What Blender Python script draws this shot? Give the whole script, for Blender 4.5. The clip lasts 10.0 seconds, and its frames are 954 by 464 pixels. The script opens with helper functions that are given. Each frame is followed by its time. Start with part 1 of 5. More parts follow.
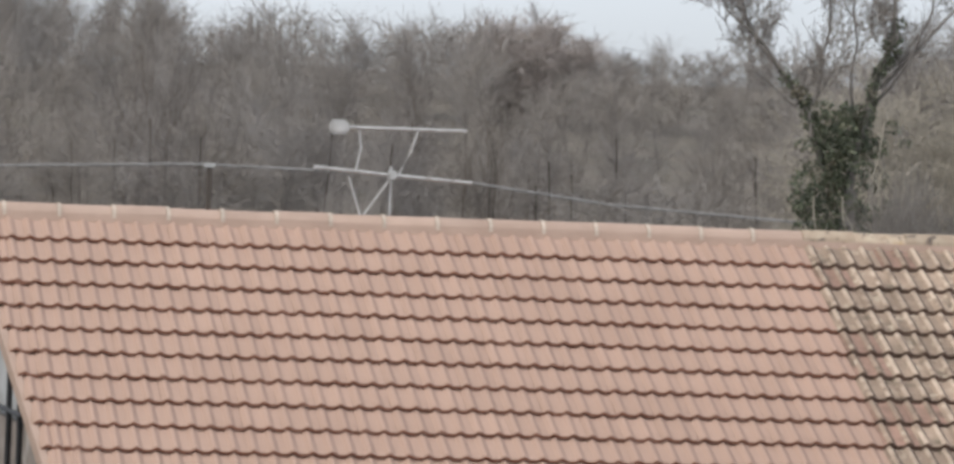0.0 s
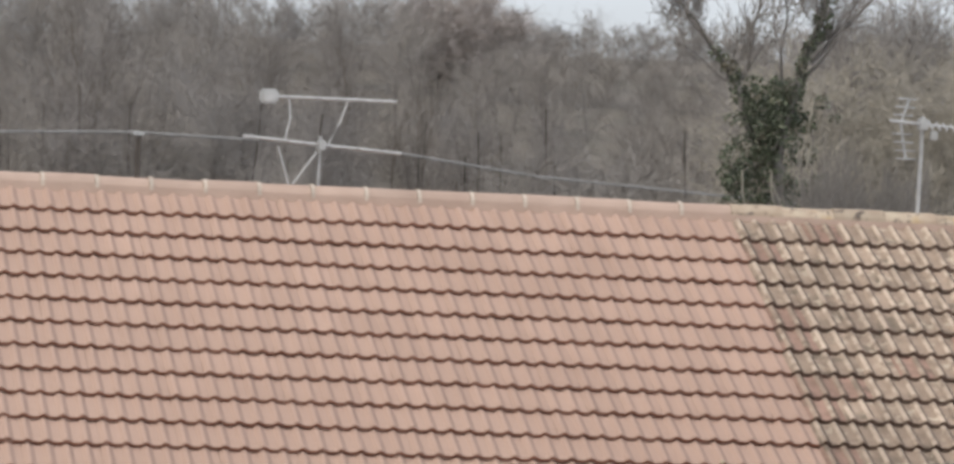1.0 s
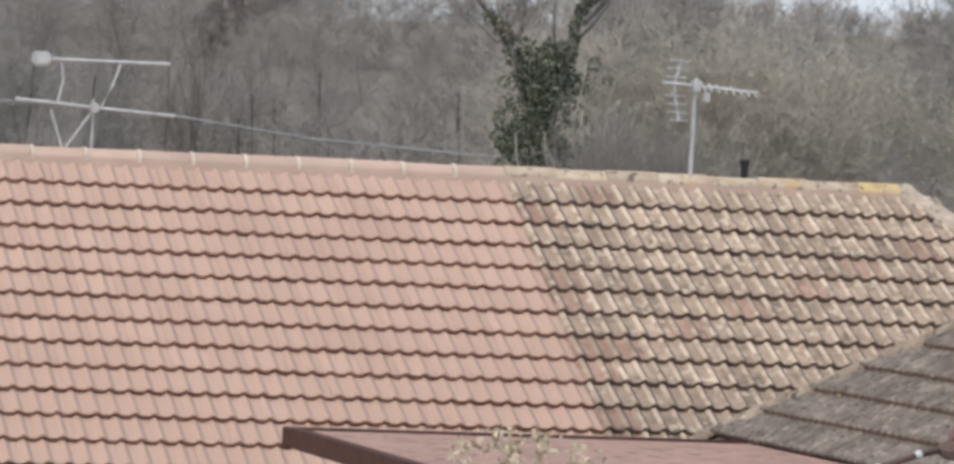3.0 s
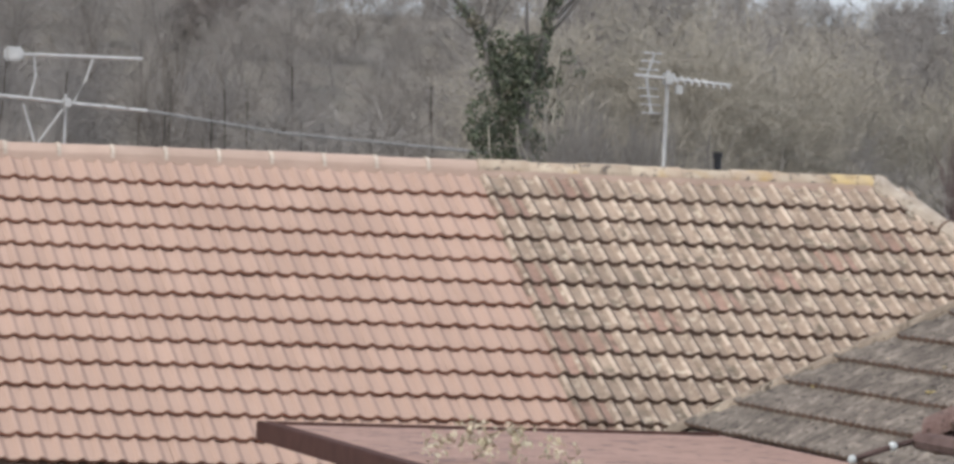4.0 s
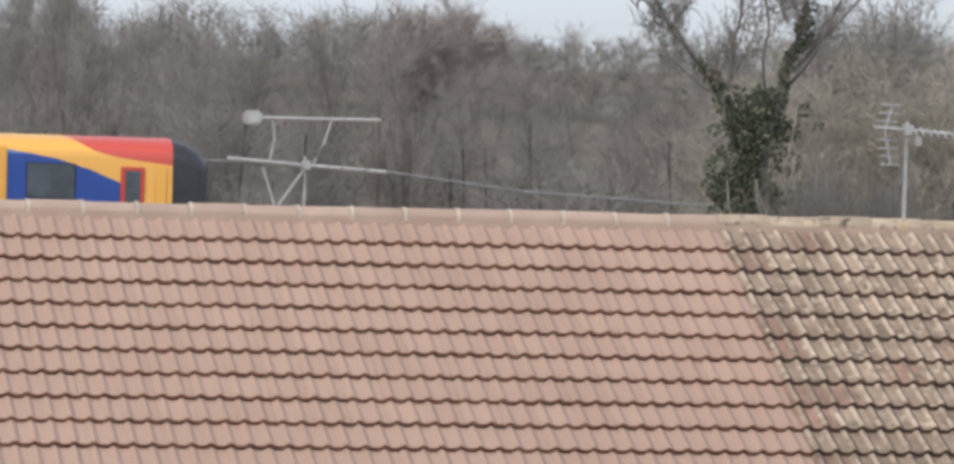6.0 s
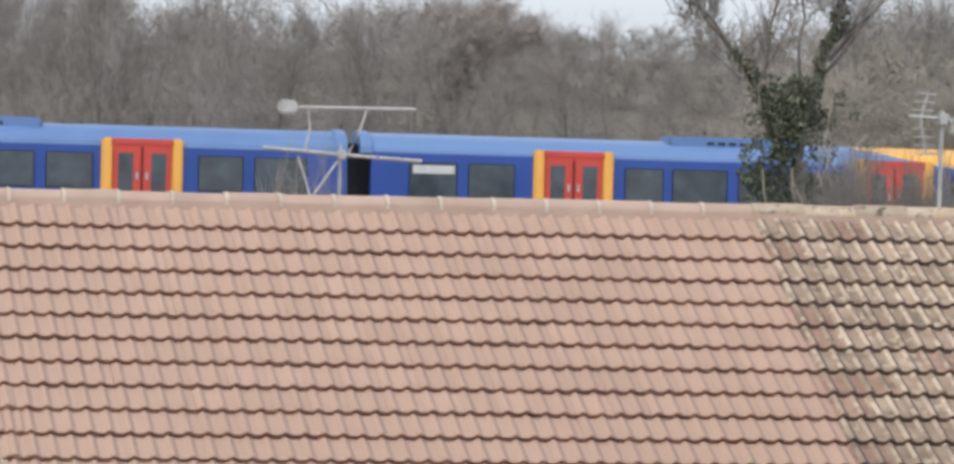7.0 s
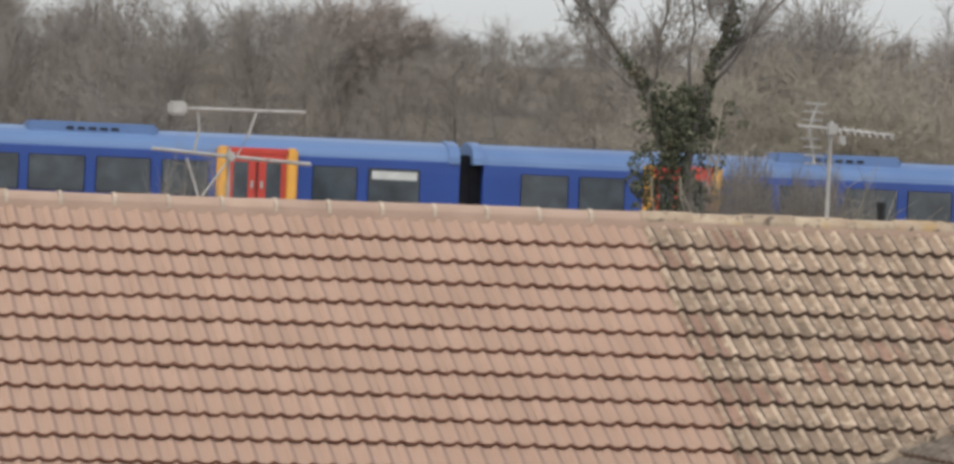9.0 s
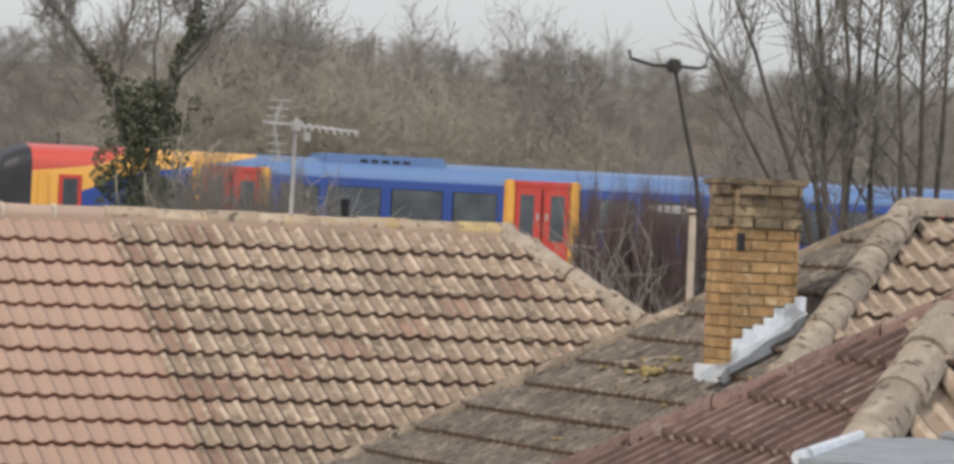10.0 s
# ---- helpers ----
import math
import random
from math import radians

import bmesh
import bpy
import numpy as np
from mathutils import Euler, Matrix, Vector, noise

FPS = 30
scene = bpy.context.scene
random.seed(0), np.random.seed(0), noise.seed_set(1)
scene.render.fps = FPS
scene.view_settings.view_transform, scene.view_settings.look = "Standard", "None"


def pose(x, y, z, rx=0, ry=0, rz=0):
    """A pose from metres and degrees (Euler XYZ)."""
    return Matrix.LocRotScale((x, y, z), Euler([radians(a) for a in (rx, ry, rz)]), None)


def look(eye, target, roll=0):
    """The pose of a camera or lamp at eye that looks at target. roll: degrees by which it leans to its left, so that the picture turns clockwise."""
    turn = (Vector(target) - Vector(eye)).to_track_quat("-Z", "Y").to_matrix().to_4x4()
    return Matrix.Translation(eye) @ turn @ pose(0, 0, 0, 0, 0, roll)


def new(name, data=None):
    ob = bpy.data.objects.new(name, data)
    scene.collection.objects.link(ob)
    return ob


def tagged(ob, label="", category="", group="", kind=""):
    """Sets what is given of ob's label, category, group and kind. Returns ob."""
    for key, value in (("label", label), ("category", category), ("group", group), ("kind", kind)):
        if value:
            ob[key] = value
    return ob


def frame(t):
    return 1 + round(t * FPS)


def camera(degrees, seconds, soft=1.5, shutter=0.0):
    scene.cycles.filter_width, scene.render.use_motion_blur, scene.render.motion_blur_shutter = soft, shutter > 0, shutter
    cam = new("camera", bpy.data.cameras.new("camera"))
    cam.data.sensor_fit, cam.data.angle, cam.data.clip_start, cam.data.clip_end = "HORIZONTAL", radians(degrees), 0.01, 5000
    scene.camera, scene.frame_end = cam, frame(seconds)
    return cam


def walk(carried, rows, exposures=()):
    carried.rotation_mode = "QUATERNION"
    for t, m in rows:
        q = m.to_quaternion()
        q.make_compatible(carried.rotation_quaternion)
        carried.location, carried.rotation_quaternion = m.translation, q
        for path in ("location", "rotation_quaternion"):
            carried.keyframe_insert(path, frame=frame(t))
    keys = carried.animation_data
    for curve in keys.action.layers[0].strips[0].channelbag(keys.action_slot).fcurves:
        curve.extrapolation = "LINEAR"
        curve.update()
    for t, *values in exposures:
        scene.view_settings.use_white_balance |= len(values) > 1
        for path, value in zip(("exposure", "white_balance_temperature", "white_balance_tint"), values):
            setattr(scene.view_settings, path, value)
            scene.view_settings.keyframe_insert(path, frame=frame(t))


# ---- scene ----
# ---------------------------------------------------------------- camera
EYE = Vector((0.0, 0.0, 4.8))


def aim(yaw, pitch, roll):
    a, b = radians(yaw), radians(pitch)
    way = Vector((-math.sin(a) * math.cos(b), math.cos(a) * math.cos(b), math.sin(b)))
    return look(EYE, EYE + way, roll)


cam = camera(11.2, 10.0, soft=3.3)
walk(cam, [(t, aim(*r)) for t, r in (
    (0.0, (1.079, -0.084, 2.11)), (0.5, (0.192, -0.167, 2.196)), (1.0, (0.225, -0.39, 2.675)),
    (1.5, (-0.381, -0.6, 2.753)), (2.0, (-1.284, -0.63, 2.626)), (2.5, (-1.674, -0.619, 2.533)),
    (3.0, (-2.454, -0.714, 2.547)), (3.2, (-2.805, -0.737, 2.602)), (4.3, (-2.673, -0.789, 2.05)), (4.5, (-2.544, -0.714, 1.783)),
    (5.0, (-0.775, -0.251, 1.324)), (5.5, (0.0, -0.14, 1.291)), (5.7, (0.0, -0.147, 1.285)), (6.8, (0.458, -0.33, 1.24)),
    (7.0, (0.488, -0.33, 1.236)), (7.5, (0.446, -0.378, 1.328)), (8.0, (-0.218, -0.359, 1.498)),
    (8.5, (-0.548, -0.209, 1.762)), (9.0, (-0.827, -0.239, 2.003)), (9.3, (-1.99, -0.257, 2.0)), (9.5, (-3.566, -0.139, 1.947)),
    (9.7, (-4.838, -0.097, 2.1)), (10.0, (-7.128, -0.048, 2.355)))],
     exposures=((0.0, 0.76, 6500, 10), (1.5, 0.8, 6550, 10), (2.5, 0.94, 6360, 10), (4.5, 0.94, 6310, 10), (5.5, 0.7, 6430, 10), (7.0, 0.88, 6430, 10), (7.5, 0.89, 6460, 10), (8.5, 0.62, 6800, 10), (9.0, 0.6, 6950, 10), (9.5, 0.63, 7050, 10), (10.0, 0.67, 6950, 10)))

# ---------------------------------------------------------------- sky and light
world = bpy.data.worlds.new("overcast_sky")
scene.world = world
world.use_nodes = True
wt = world.node_tree
wt.nodes.clear()
sky = wt.nodes.new("ShaderNodeTexSky")
sky.sky_type = "NISHITA"
sky.sun_disc = False
sky.sun_elevation, sky.sun_rotation = radians(43), radians(127)
sky.air_density, sky.dust_density, sky.ozone_density = 1.0, 1.6, 1.0
hue = wt.nodes.new("ShaderNodeHueSaturation")
hue.inputs["Saturation"].default_value = 0.22
bg = wt.nodes.new("ShaderNodeBackground")
bg.inputs["Strength"].default_value = 0.109
wo = wt.nodes.new("ShaderNodeOutputWorld")
wt.links.new(sky.outputs[0], hue.inputs["Color"])
cool = wt.nodes.new("ShaderNodeMix")
cool.data_type, cool.blend_type = "RGBA", "MULTIPLY"
cool.inputs[0].default_value = 1.0
cool.inputs[7].default_value = (0.945, 0.995, 1.1, 1)
wt.links.new(hue.outputs[0], cool.inputs[6])
wt.links.new(cool.outputs[2], bg.inputs["Color"])
wt.links.new(bg.outputs[0], wo.inputs["Surface"])

sun_data = bpy.data.lights.new("sun", "SUN")
sun_data.energy, sun_data.angle, sun_data.color = 1.48, radians(14), (1.0, 0.95, 0.87)
sun = new("sun", sun_data)
sun.matrix_world = look((-12, -9, 14), (0, 0, 0))


# ---------------------------------------------------------------- materials
def material(name, colour, colour2=None, rough=0.85, metal=0.0, scale=3.0, fine=40.0, bump=0.15, spread=0.0,
             blotch=None, blotch_scale=6.0, blotch_lo=0.55, blotch_hi=0.7, island=False, blotch2=None, spec=0.3):
    """Two scales of colour variation, an own tint for each piece, and blotches of wear."""
    m = bpy.data.materials.new(name)
    m.use_nodes = True
    nt = m.node_tree
    b = nt.nodes["Principled BSDF"]
    b.inputs["Roughness"].default_value = rough
    b.inputs["Metallic"].default_value = metal
    b.inputs["Specular IOR Level"].default_value = spec
    geo = nt.nodes.new("ShaderNodeNewGeometry")
    n1 = nt.nodes.new("ShaderNodeTexNoise")
    n1.inputs["Scale"].default_value = scale
    n1.inputs["Detail"].default_value = 5
    nt.links.new(geo.outputs["Position"], n1.inputs["Vector"])
    mix = nt.nodes.new("ShaderNodeMix")
    mix.data_type = "RGBA"
    c2 = colour2 or tuple(c * 0.72 for c in colour)
    mix.inputs[6].default_value = (*colour, 1)
    mix.inputs[7].default_value = (*c2, 1)
    rng = nt.nodes.new("ShaderNodeMapRange")
    rng.inputs["From Min"].default_value, rng.inputs["From Max"].default_value = 0.3, 0.7
    nt.links.new(n1.outputs["Fac"], rng.inputs["Value"])
    nt.links.new(rng.outputs[0], mix.inputs[0])
    out = mix.outputs[2]

    def blot(out, col, sc, lo, hi, seed):
        n = nt.nodes.new("ShaderNodeTexNoise")
        n.noise_dimensions = "4D"
        n.inputs["W"].default_value = seed
        n.inputs["Scale"].default_value = sc
        n.inputs["Detail"].default_value = 6
        nt.links.new(geo.outputs["Position"], n.inputs["Vector"])
        r = nt.nodes.new("ShaderNodeMapRange")
        r.inputs["From Min"].default_value, r.inputs["From Max"].default_value = lo, hi
        nt.links.new(n.outputs["Fac"], r.inputs["Value"])
        x = nt.nodes.new("ShaderNodeMix")
        x.data_type = "RGBA"
        nt.links.new(r.outputs[0], x.inputs[0])
        nt.links.new(out, x.inputs[6])
        x.inputs[7].default_value = (*col, 1)
        return x.outputs[2]

    if blotch:
        out = blot(out, blotch, blotch_scale, blotch_lo, blotch_hi, 1.3)
    if blotch2:
        out = blot(out, blotch2, blotch_scale * 2.3, 0.56, 0.66, 7.1)
    if spread:
        hs = nt.nodes.new("ShaderNodeHueSaturation")
        r = nt.nodes.new("ShaderNodeMapRange")
        r.inputs["To Min"].default_value, r.inputs["To Max"].default_value = 1 - spread, 1 + spread
        if island:
            nt.links.new(geo.outputs["Random Per Island"], r.inputs["Value"])
        else:
            oi = nt.nodes.new("ShaderNodeObjectInfo")
            nt.links.new(oi.outputs["Random"], r.inputs["Value"])
        nt.links.new(r.outputs[0], hs.inputs["Value"])
        nt.links.new(out, hs.inputs["Color"])
        out = hs.outputs[0]
    nt.links.new(out, b.inputs["Base Color"])
    if bump:
        n2 = nt.nodes.new("ShaderNodeTexNoise")
        n2.inputs["Scale"].default_value = fine
        n2.inputs["Detail"].default_value = 4
        nt.links.new(geo.outputs["Position"], n2.inputs["Vector"])
        bp = nt.nodes.new("ShaderNodeBump")
        bp.inputs["Strength"].default_value = bump
        bp.inputs["Distance"].default_value = 0.02
        nt.links.new(n2.outputs["Fac"], bp.inputs["Height"])
        nt.links.new(bp.outputs[0], b.inputs["Normal"])
    return m


# Terracotta darkened to paint the soft shade on each roll's right flank.
M_TILE_SHADE = material("shaded_terracotta_flank", (0.345, 0.235, 0.182), (0.3, 0.203, 0.157), scale=2.5, spread=0.05, rough=0.85)
M_TILE = material("terracotta_concrete_tile", (0.409, 0.28, 0.215), (0.375, 0.254, 0.194), scale=0.9, spread=0.05, rough=0.8)
# Nose faces darkened to paint the shadow line under each course.
M_EDGE = material("shaded_brown_tile_edge", (0.31, 0.15, 0.1), (0.22, 0.106, 0.07), scale=8, rough=0.9, bump=0.2)
# Grime and the same painted nose shadow; also colours the hip joints.
M_EDGE_OLD = material("shaded_grimy_tile_edge", (0.175, 0.11, 0.08), (0.105, 0.07, 0.052), scale=8, rough=0.95, bump=0.2)
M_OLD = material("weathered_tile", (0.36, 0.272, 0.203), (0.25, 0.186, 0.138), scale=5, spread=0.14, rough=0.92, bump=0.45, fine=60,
                 blotch=(0.17, 0.135, 0.1), blotch_scale=4.5, blotch_lo=0.53, blotch_hi=0.66, blotch2=(0.45, 0.37, 0.28))
# Crest paled by lichen and by a highlight painted along each roll.
M_OLD_CREST = material("lit_lichened_tile_crest", (0.52, 0.415, 0.32), (0.4, 0.315, 0.24), scale=6, spread=0.12, rough=0.92, bump=0.45, fine=60,
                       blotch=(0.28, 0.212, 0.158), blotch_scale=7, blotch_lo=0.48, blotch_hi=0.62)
# Dirt plus painted shade for the roll flank turned from the sun.
M_OLD_SHADE_DIRT = material("shaded_dirty_tile_flank", (0.095, 0.07, 0.053), (0.16, 0.117, 0.088), scale=5.0, spread=0.15, rough=0.95, bump=0.4, fine=60,
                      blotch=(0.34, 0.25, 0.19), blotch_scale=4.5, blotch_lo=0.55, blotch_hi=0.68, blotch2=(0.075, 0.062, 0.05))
M_OLD_MOSS = material("rust_stained_tile", (0.345, 0.222, 0.17), (0.22, 0.145, 0.11), scale=7.0, spread=0.15, rough=0.95, bump=0.4, blotch=(0.14, 0.105, 0.08), blotch_scale=4.0)
M_LICHEN = material("orange_lichened_ridge_tile", (0.5, 0.37, 0.18), (0.4, 0.31, 0.2), scale=9, rough=0.95, bump=0.4, blotch=(0.3, 0.2, 0.09), blotch_scale=9, blotch2=(0.12, 0.09, 0.06))
M_MOSS = material("yellow_brown_moss", (0.36, 0.29, 0.13), (0.2, 0.16, 0.08), scale=14, rough=0.98, bump=0.6, fine=90, spread=0.25, island=True)
M_HIP = material("lichened_hip_tile", (0.4, 0.335, 0.265), (0.27, 0.22, 0.175), scale=7, spread=0.16, rough=0.95, bump=0.9, fine=50,
                 blotch=(0.5, 0.43, 0.34), blotch_scale=7, blotch2=(0.11, 0.085, 0.066))
M_HIP_PALE = material("pale_lichened_hip_tile", (0.5, 0.42, 0.335), (0.35, 0.285, 0.222), scale=7, spread=0.18, rough=0.95, bump=0.9, fine=50, blotch=(0.54, 0.48, 0.4), blotch_scale=7, blotch2=(0.12, 0.09, 0.068))
M_HIP_FAR = material("brown_hip_tile", (0.31, 0.25, 0.19), (0.19, 0.15, 0.115), scale=6, spread=0.18, rough=0.95, bump=0.8, blotch=(0.42, 0.35, 0.27), blotch_scale=6, blotch2=(0.08, 0.065, 0.05))
M_GREY = material("lichened_grey_tile", (0.19, 0.16, 0.134), (0.12, 0.1, 0.084), scale=9.0, spread=0.16, rough=0.95, bump=0.9, fine=55,
                  blotch=(0.26, 0.22, 0.182), blotch_scale=11, blotch_lo=0.5, blotch_hi=0.64, blotch2=(0.065, 0.054, 0.046))
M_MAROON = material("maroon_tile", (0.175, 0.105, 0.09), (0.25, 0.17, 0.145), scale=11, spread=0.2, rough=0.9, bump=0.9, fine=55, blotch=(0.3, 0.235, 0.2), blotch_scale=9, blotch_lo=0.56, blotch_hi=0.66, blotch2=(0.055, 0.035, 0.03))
# Darker maroon for one flank of each roll, the gutter and the bracket.
M_MAROON_DARK = material("darker_maroon", (0.085, 0.054, 0.047), (0.14, 0.092, 0.08), scale=9, spread=0.2, rough=0.95, bump=0.6)
M_RIDGE = material("ridge_tile_clay", (0.455, 0.335, 0.265), (0.38, 0.275, 0.215), scale=3, spread=0.1, rough=0.85, bump=0.2)
M_RIDGE_OLD = material("weathered_ridge_tile", (0.47, 0.39, 0.29), (0.36, 0.27, 0.195), scale=5, spread=0.15, bump=0.4,
                       blotch=(0.4, 0.28, 0.14), blotch2=(0.14, 0.11, 0.09))
M_MORTAR = material("pale_mortar", (0.56, 0.47, 0.38), scale=9, bump=0.4)
M_FELT = material("pink_brown_felt", (0.37, 0.235, 0.185), (0.3, 0.19, 0.15), scale=3, bump=0.3, blotch=(0.22, 0.14, 0.12), blotch_scale=4, blotch2=(0.12, 0.085, 0.075))
M_FASCIA = material("dark_maroon_fascia", (0.085, 0.042, 0.034), scale=5, rough=0.85, spec=0.15)
M_LEAD = material("lead_flashing", (0.74, 0.78, 0.82), (0.6, 0.64, 0.68), scale=9, rough=0.55, metal=0.1, bump=0.5, blotch=(0.33, 0.34, 0.35), blotch_scale=5, blotch_lo=0.58)
M_SHEET = material("lead_sheet", (0.34, 0.37, 0.395), (0.24, 0.26, 0.28), scale=5, rough=0.6, metal=0.1, bump=0.5, blotch=(0.16, 0.165, 0.17), blotch_scale=6, blotch_lo=0.56)
M_BRICK = material("yellow_stock_brick", (0.43, 0.27, 0.125), (0.31, 0.19, 0.09), scale=9, spread=0.2, bump=0.5, blotch=(0.2, 0.135, 0.075), blotch_scale=6, blotch2=(0.46, 0.35, 0.2))
M_BRICK_TOP = material("sooty_brick", (0.26, 0.2, 0.13), (0.12, 0.09, 0.062), scale=7, spread=0.25, bump=0.5, blotch=(0.34, 0.26, 0.16), blotch_scale=6, blotch2=(0.06, 0.048, 0.036))
M_JOINT = material("brick_joint", (0.33, 0.235, 0.13), scale=20, bump=0.2)
M_WALL = material("grey_render", (0.42, 0.43, 0.43), (0.33, 0.34, 0.34), scale=2, bump=0.3, blotch=(0.25, 0.24, 0.22))
M_STONE = material("rough_brown_stone", (0.27, 0.23, 0.2), (0.17, 0.145, 0.125), scale=5, bump=0.6, blotch=(0.36, 0.33, 0.3), blotch_scale=4)
M_HOUSE = material("brown_brick_wall", (0.3, 0.2, 0.15), scale=4, bump=0.2)
M_BLACK = material("black_plastic", (0.02, 0.02, 0.022), scale=5, rough=0.5, bump=0.05)
M_ALU = material("weathered_aluminium", (0.5, 0.495, 0.47), (0.36, 0.355, 0.34), scale=12, rough=0.55, metal=0.4, bump=0.05)
M_CABLE = material("grimy_grey_cable", (0.28, 0.272, 0.26), scale=2, rough=0.8)
M_STEEL = material("dull_dark_steel", (0.07, 0.065, 0.06), scale=10, rough=0.7, metal=0.3)
M_GROUND = material("leaf_litter_and_grass", (0.17, 0.145, 0.115), (0.12, 0.11, 0.085), scale=0.25, fine=3, bump=0.6, blotch=(0.2, 0.165, 0.13), blotch_scale=0.6)
M_BALLAST = material("ballast", (0.2, 0.18, 0.16), scale=4, fine=12, bump=0.8)
M_BARK = material("grey_brown_bark", (0.19, 0.172, 0.153), (0.135, 0.123, 0.11), scale=0.35, fine=15, bump=0.3, spread=0.22, island=True)
M_BARK_DARK = material("dark_wet_bark", (0.075, 0.062, 0.05), (0.05, 0.042, 0.036), scale=1.5, fine=15, bump=0.3, spread=0.3, island=True)
M_STEM = material("brown_stem_bark", (0.13, 0.111, 0.093), (0.08, 0.068, 0.058), scale=1.5, fine=15, bump=0.3, spread=0.3, island=True)
M_SHRUB = material("purple_brown_twigs", (0.135, 0.095, 0.088), (0.09, 0.066, 0.062), scale=0.8, bump=0, spread=0.3, island=True)
M_CROWN = material("pale_crown_twigs", (0.36, 0.315, 0.285), (0.3, 0.265, 0.24), scale=0.3, bump=0, spread=0.08, island=True)
M_TWIG = material("pale_twigs", (0.268, 0.242, 0.216), (0.214, 0.195, 0.176), scale=0.12, bump=0, spread=0.07, island=True)
M_TWIG_WARM = material("warm_twigs", (0.35, 0.315, 0.255), (0.27, 0.24, 0.192), scale=0.15, bump=0, spread=0.2, island=True)
M_IVY = material("ivy_leaf", (0.12, 0.132, 0.082), (0.062, 0.074, 0.048), scale=2.2, bump=0, spread=0.5, island=True, rough=0.5,
                 blotch=(0.17, 0.15, 0.105), blotch_scale=2.6, blotch_lo=0.55, blotch_hi=0.66)
M_WEED = material("pale_weed", (0.5, 0.42, 0.31), (0.4, 0.36, 0.24), scale=6, bump=0, spread=0.3, island=True)
M_BLUE = material("blue_coach_paint", (0.02, 0.066, 0.29), (0.017, 0.055, 0.245), scale=0.8, rough=0.35, bump=0.02, spec=0.5)
# Coach blue made paler, with the sky's light on the roof curve painted in.
M_ROOFBLUE = material("sky_lit_blue_roof", (0.125, 0.215, 0.4), (0.1, 0.18, 0.36), scale=0.7, rough=0.4, bump=0.03, spec=0.5)
M_RED = material("red_door_paint", (0.58, 0.075, 0.055), (0.5, 0.065, 0.05), scale=1.5, rough=0.4, bump=0.02)
M_YELLOW = material("yellow_orange_paint", (0.8, 0.42, 0.09), (0.74, 0.38, 0.08), scale=1.5, rough=0.4, bump=0.02)
M_RUBBER = material("black_gangway_rubber", (0.022, 0.022, 0.025), scale=4, rough=0.8)
M_NOSE = material("black_cab_front", (0.045, 0.045, 0.05), scale=2, rough=0.4)
M_UNDER = material("grimy_underframe", (0.06, 0.052, 0.045), scale=3, rough=0.9)
M_BLIND = material("pale_blind", (0.6, 0.62, 0.6), scale=3, rough=0.7)


M_GLASS = material("dark_tinted_glass", (0.07, 0.09, 0.108), (0.03, 0.038, 0.045), scale=1.6, rough=0.08, bump=0.0, spec=0.7)


def livery(name, sign):
    """Blue side with an orange sweep that falls towards the cab, and red above the cab; the cab lies at sign * x."""
    m = material(name, (0.02, 0.066, 0.29), (0.017, 0.055, 0.245), scale=0.8, rough=0.35, bump=0.02, spec=0.5)
    nt = m.node_tree
    b = nt.nodes["Principled BSDF"]
    old = b.inputs["Base Color"].links[0].from_socket
    tc = nt.nodes.new("ShaderNodeTexCoord")
    sep = nt.nodes.new("ShaderNodeSeparateXYZ")
    nt.links.new(tc.outputs["Object"], sep.inputs[0])
    d = nt.nodes.new("ShaderNodeMath")
    d.operation = "MULTIPLY_ADD"
    d.inputs[1].default_value, d.inputs[2].default_value = -sign / 8.0, 10.0 / 8.0
    nt.links.new(sep.outputs[0], d.inputs[0])

    def above(stops):
        ramp = nt.nodes.new("ShaderNodeValToRGB")
        el = ramp.color_ramp.elements
        while len(el) < len(stops):
            el.new(0.5)
        for e, (p, v) in zip(el, stops):
            e.position = p / 8.0
            e.color = (v / 5, v / 5, v / 5, 1)
        nt.links.new(d.outputs[0], ramp.inputs[0])
        k = nt.nodes.new("ShaderNodeMath")
        k.operation = "MULTIPLY"
        k.inputs[1].default_value = 5.0
        nt.links.new(ramp.outputs[0], k.inputs[0])
        g = nt.nodes.new("ShaderNodeMath")
        g.operation = "GREATER_THAN"
        nt.links.new(sep.outputs[2], g.inputs[0])
        nt.links.new(k.outputs[0], g.inputs[1])
        return g.outputs[0]

    def paint(base, fac, col):
        x = nt.nodes.new("ShaderNodeMix")
        x.data_type = "RGBA"
        nt.links.new(fac, x.inputs[0])
        nt.links.new(base, x.inputs[6])
        x.inputs[7].default_value = (*col, 1)
        return x.outputs[2]

    # Above the cantrail the blue is paled to paint in sky light.
    roof = above([(0, 3.34), (8, 3.34)])
    out = paint(old, roof, (0.125, 0.215, 0.4))
    sweep = above([(0.0, 0.5), (0.9, 2.0), (1.5, 2.62), (2.3, 2.95), (3.2, 3.22), (4.4, 3.42), (5.4, 3.58), (6.5, 3.8), (6.8, 4.9)])
    out = paint(out, sweep, (0.8, 0.42, 0.09))
    red = above([(0.0, 3.1), (1.6, 3.3), (2.2, 3.45), (2.7, 3.72), (3.2, 3.95), (3.4, 4.9)])
    out = paint(out, red, (0.58, 0.085, 0.06))
    nt.links.new(out, b.inputs["Base Color"])
    return m


M_LIV_FRONT = livery("cab_livery_leading", 1)
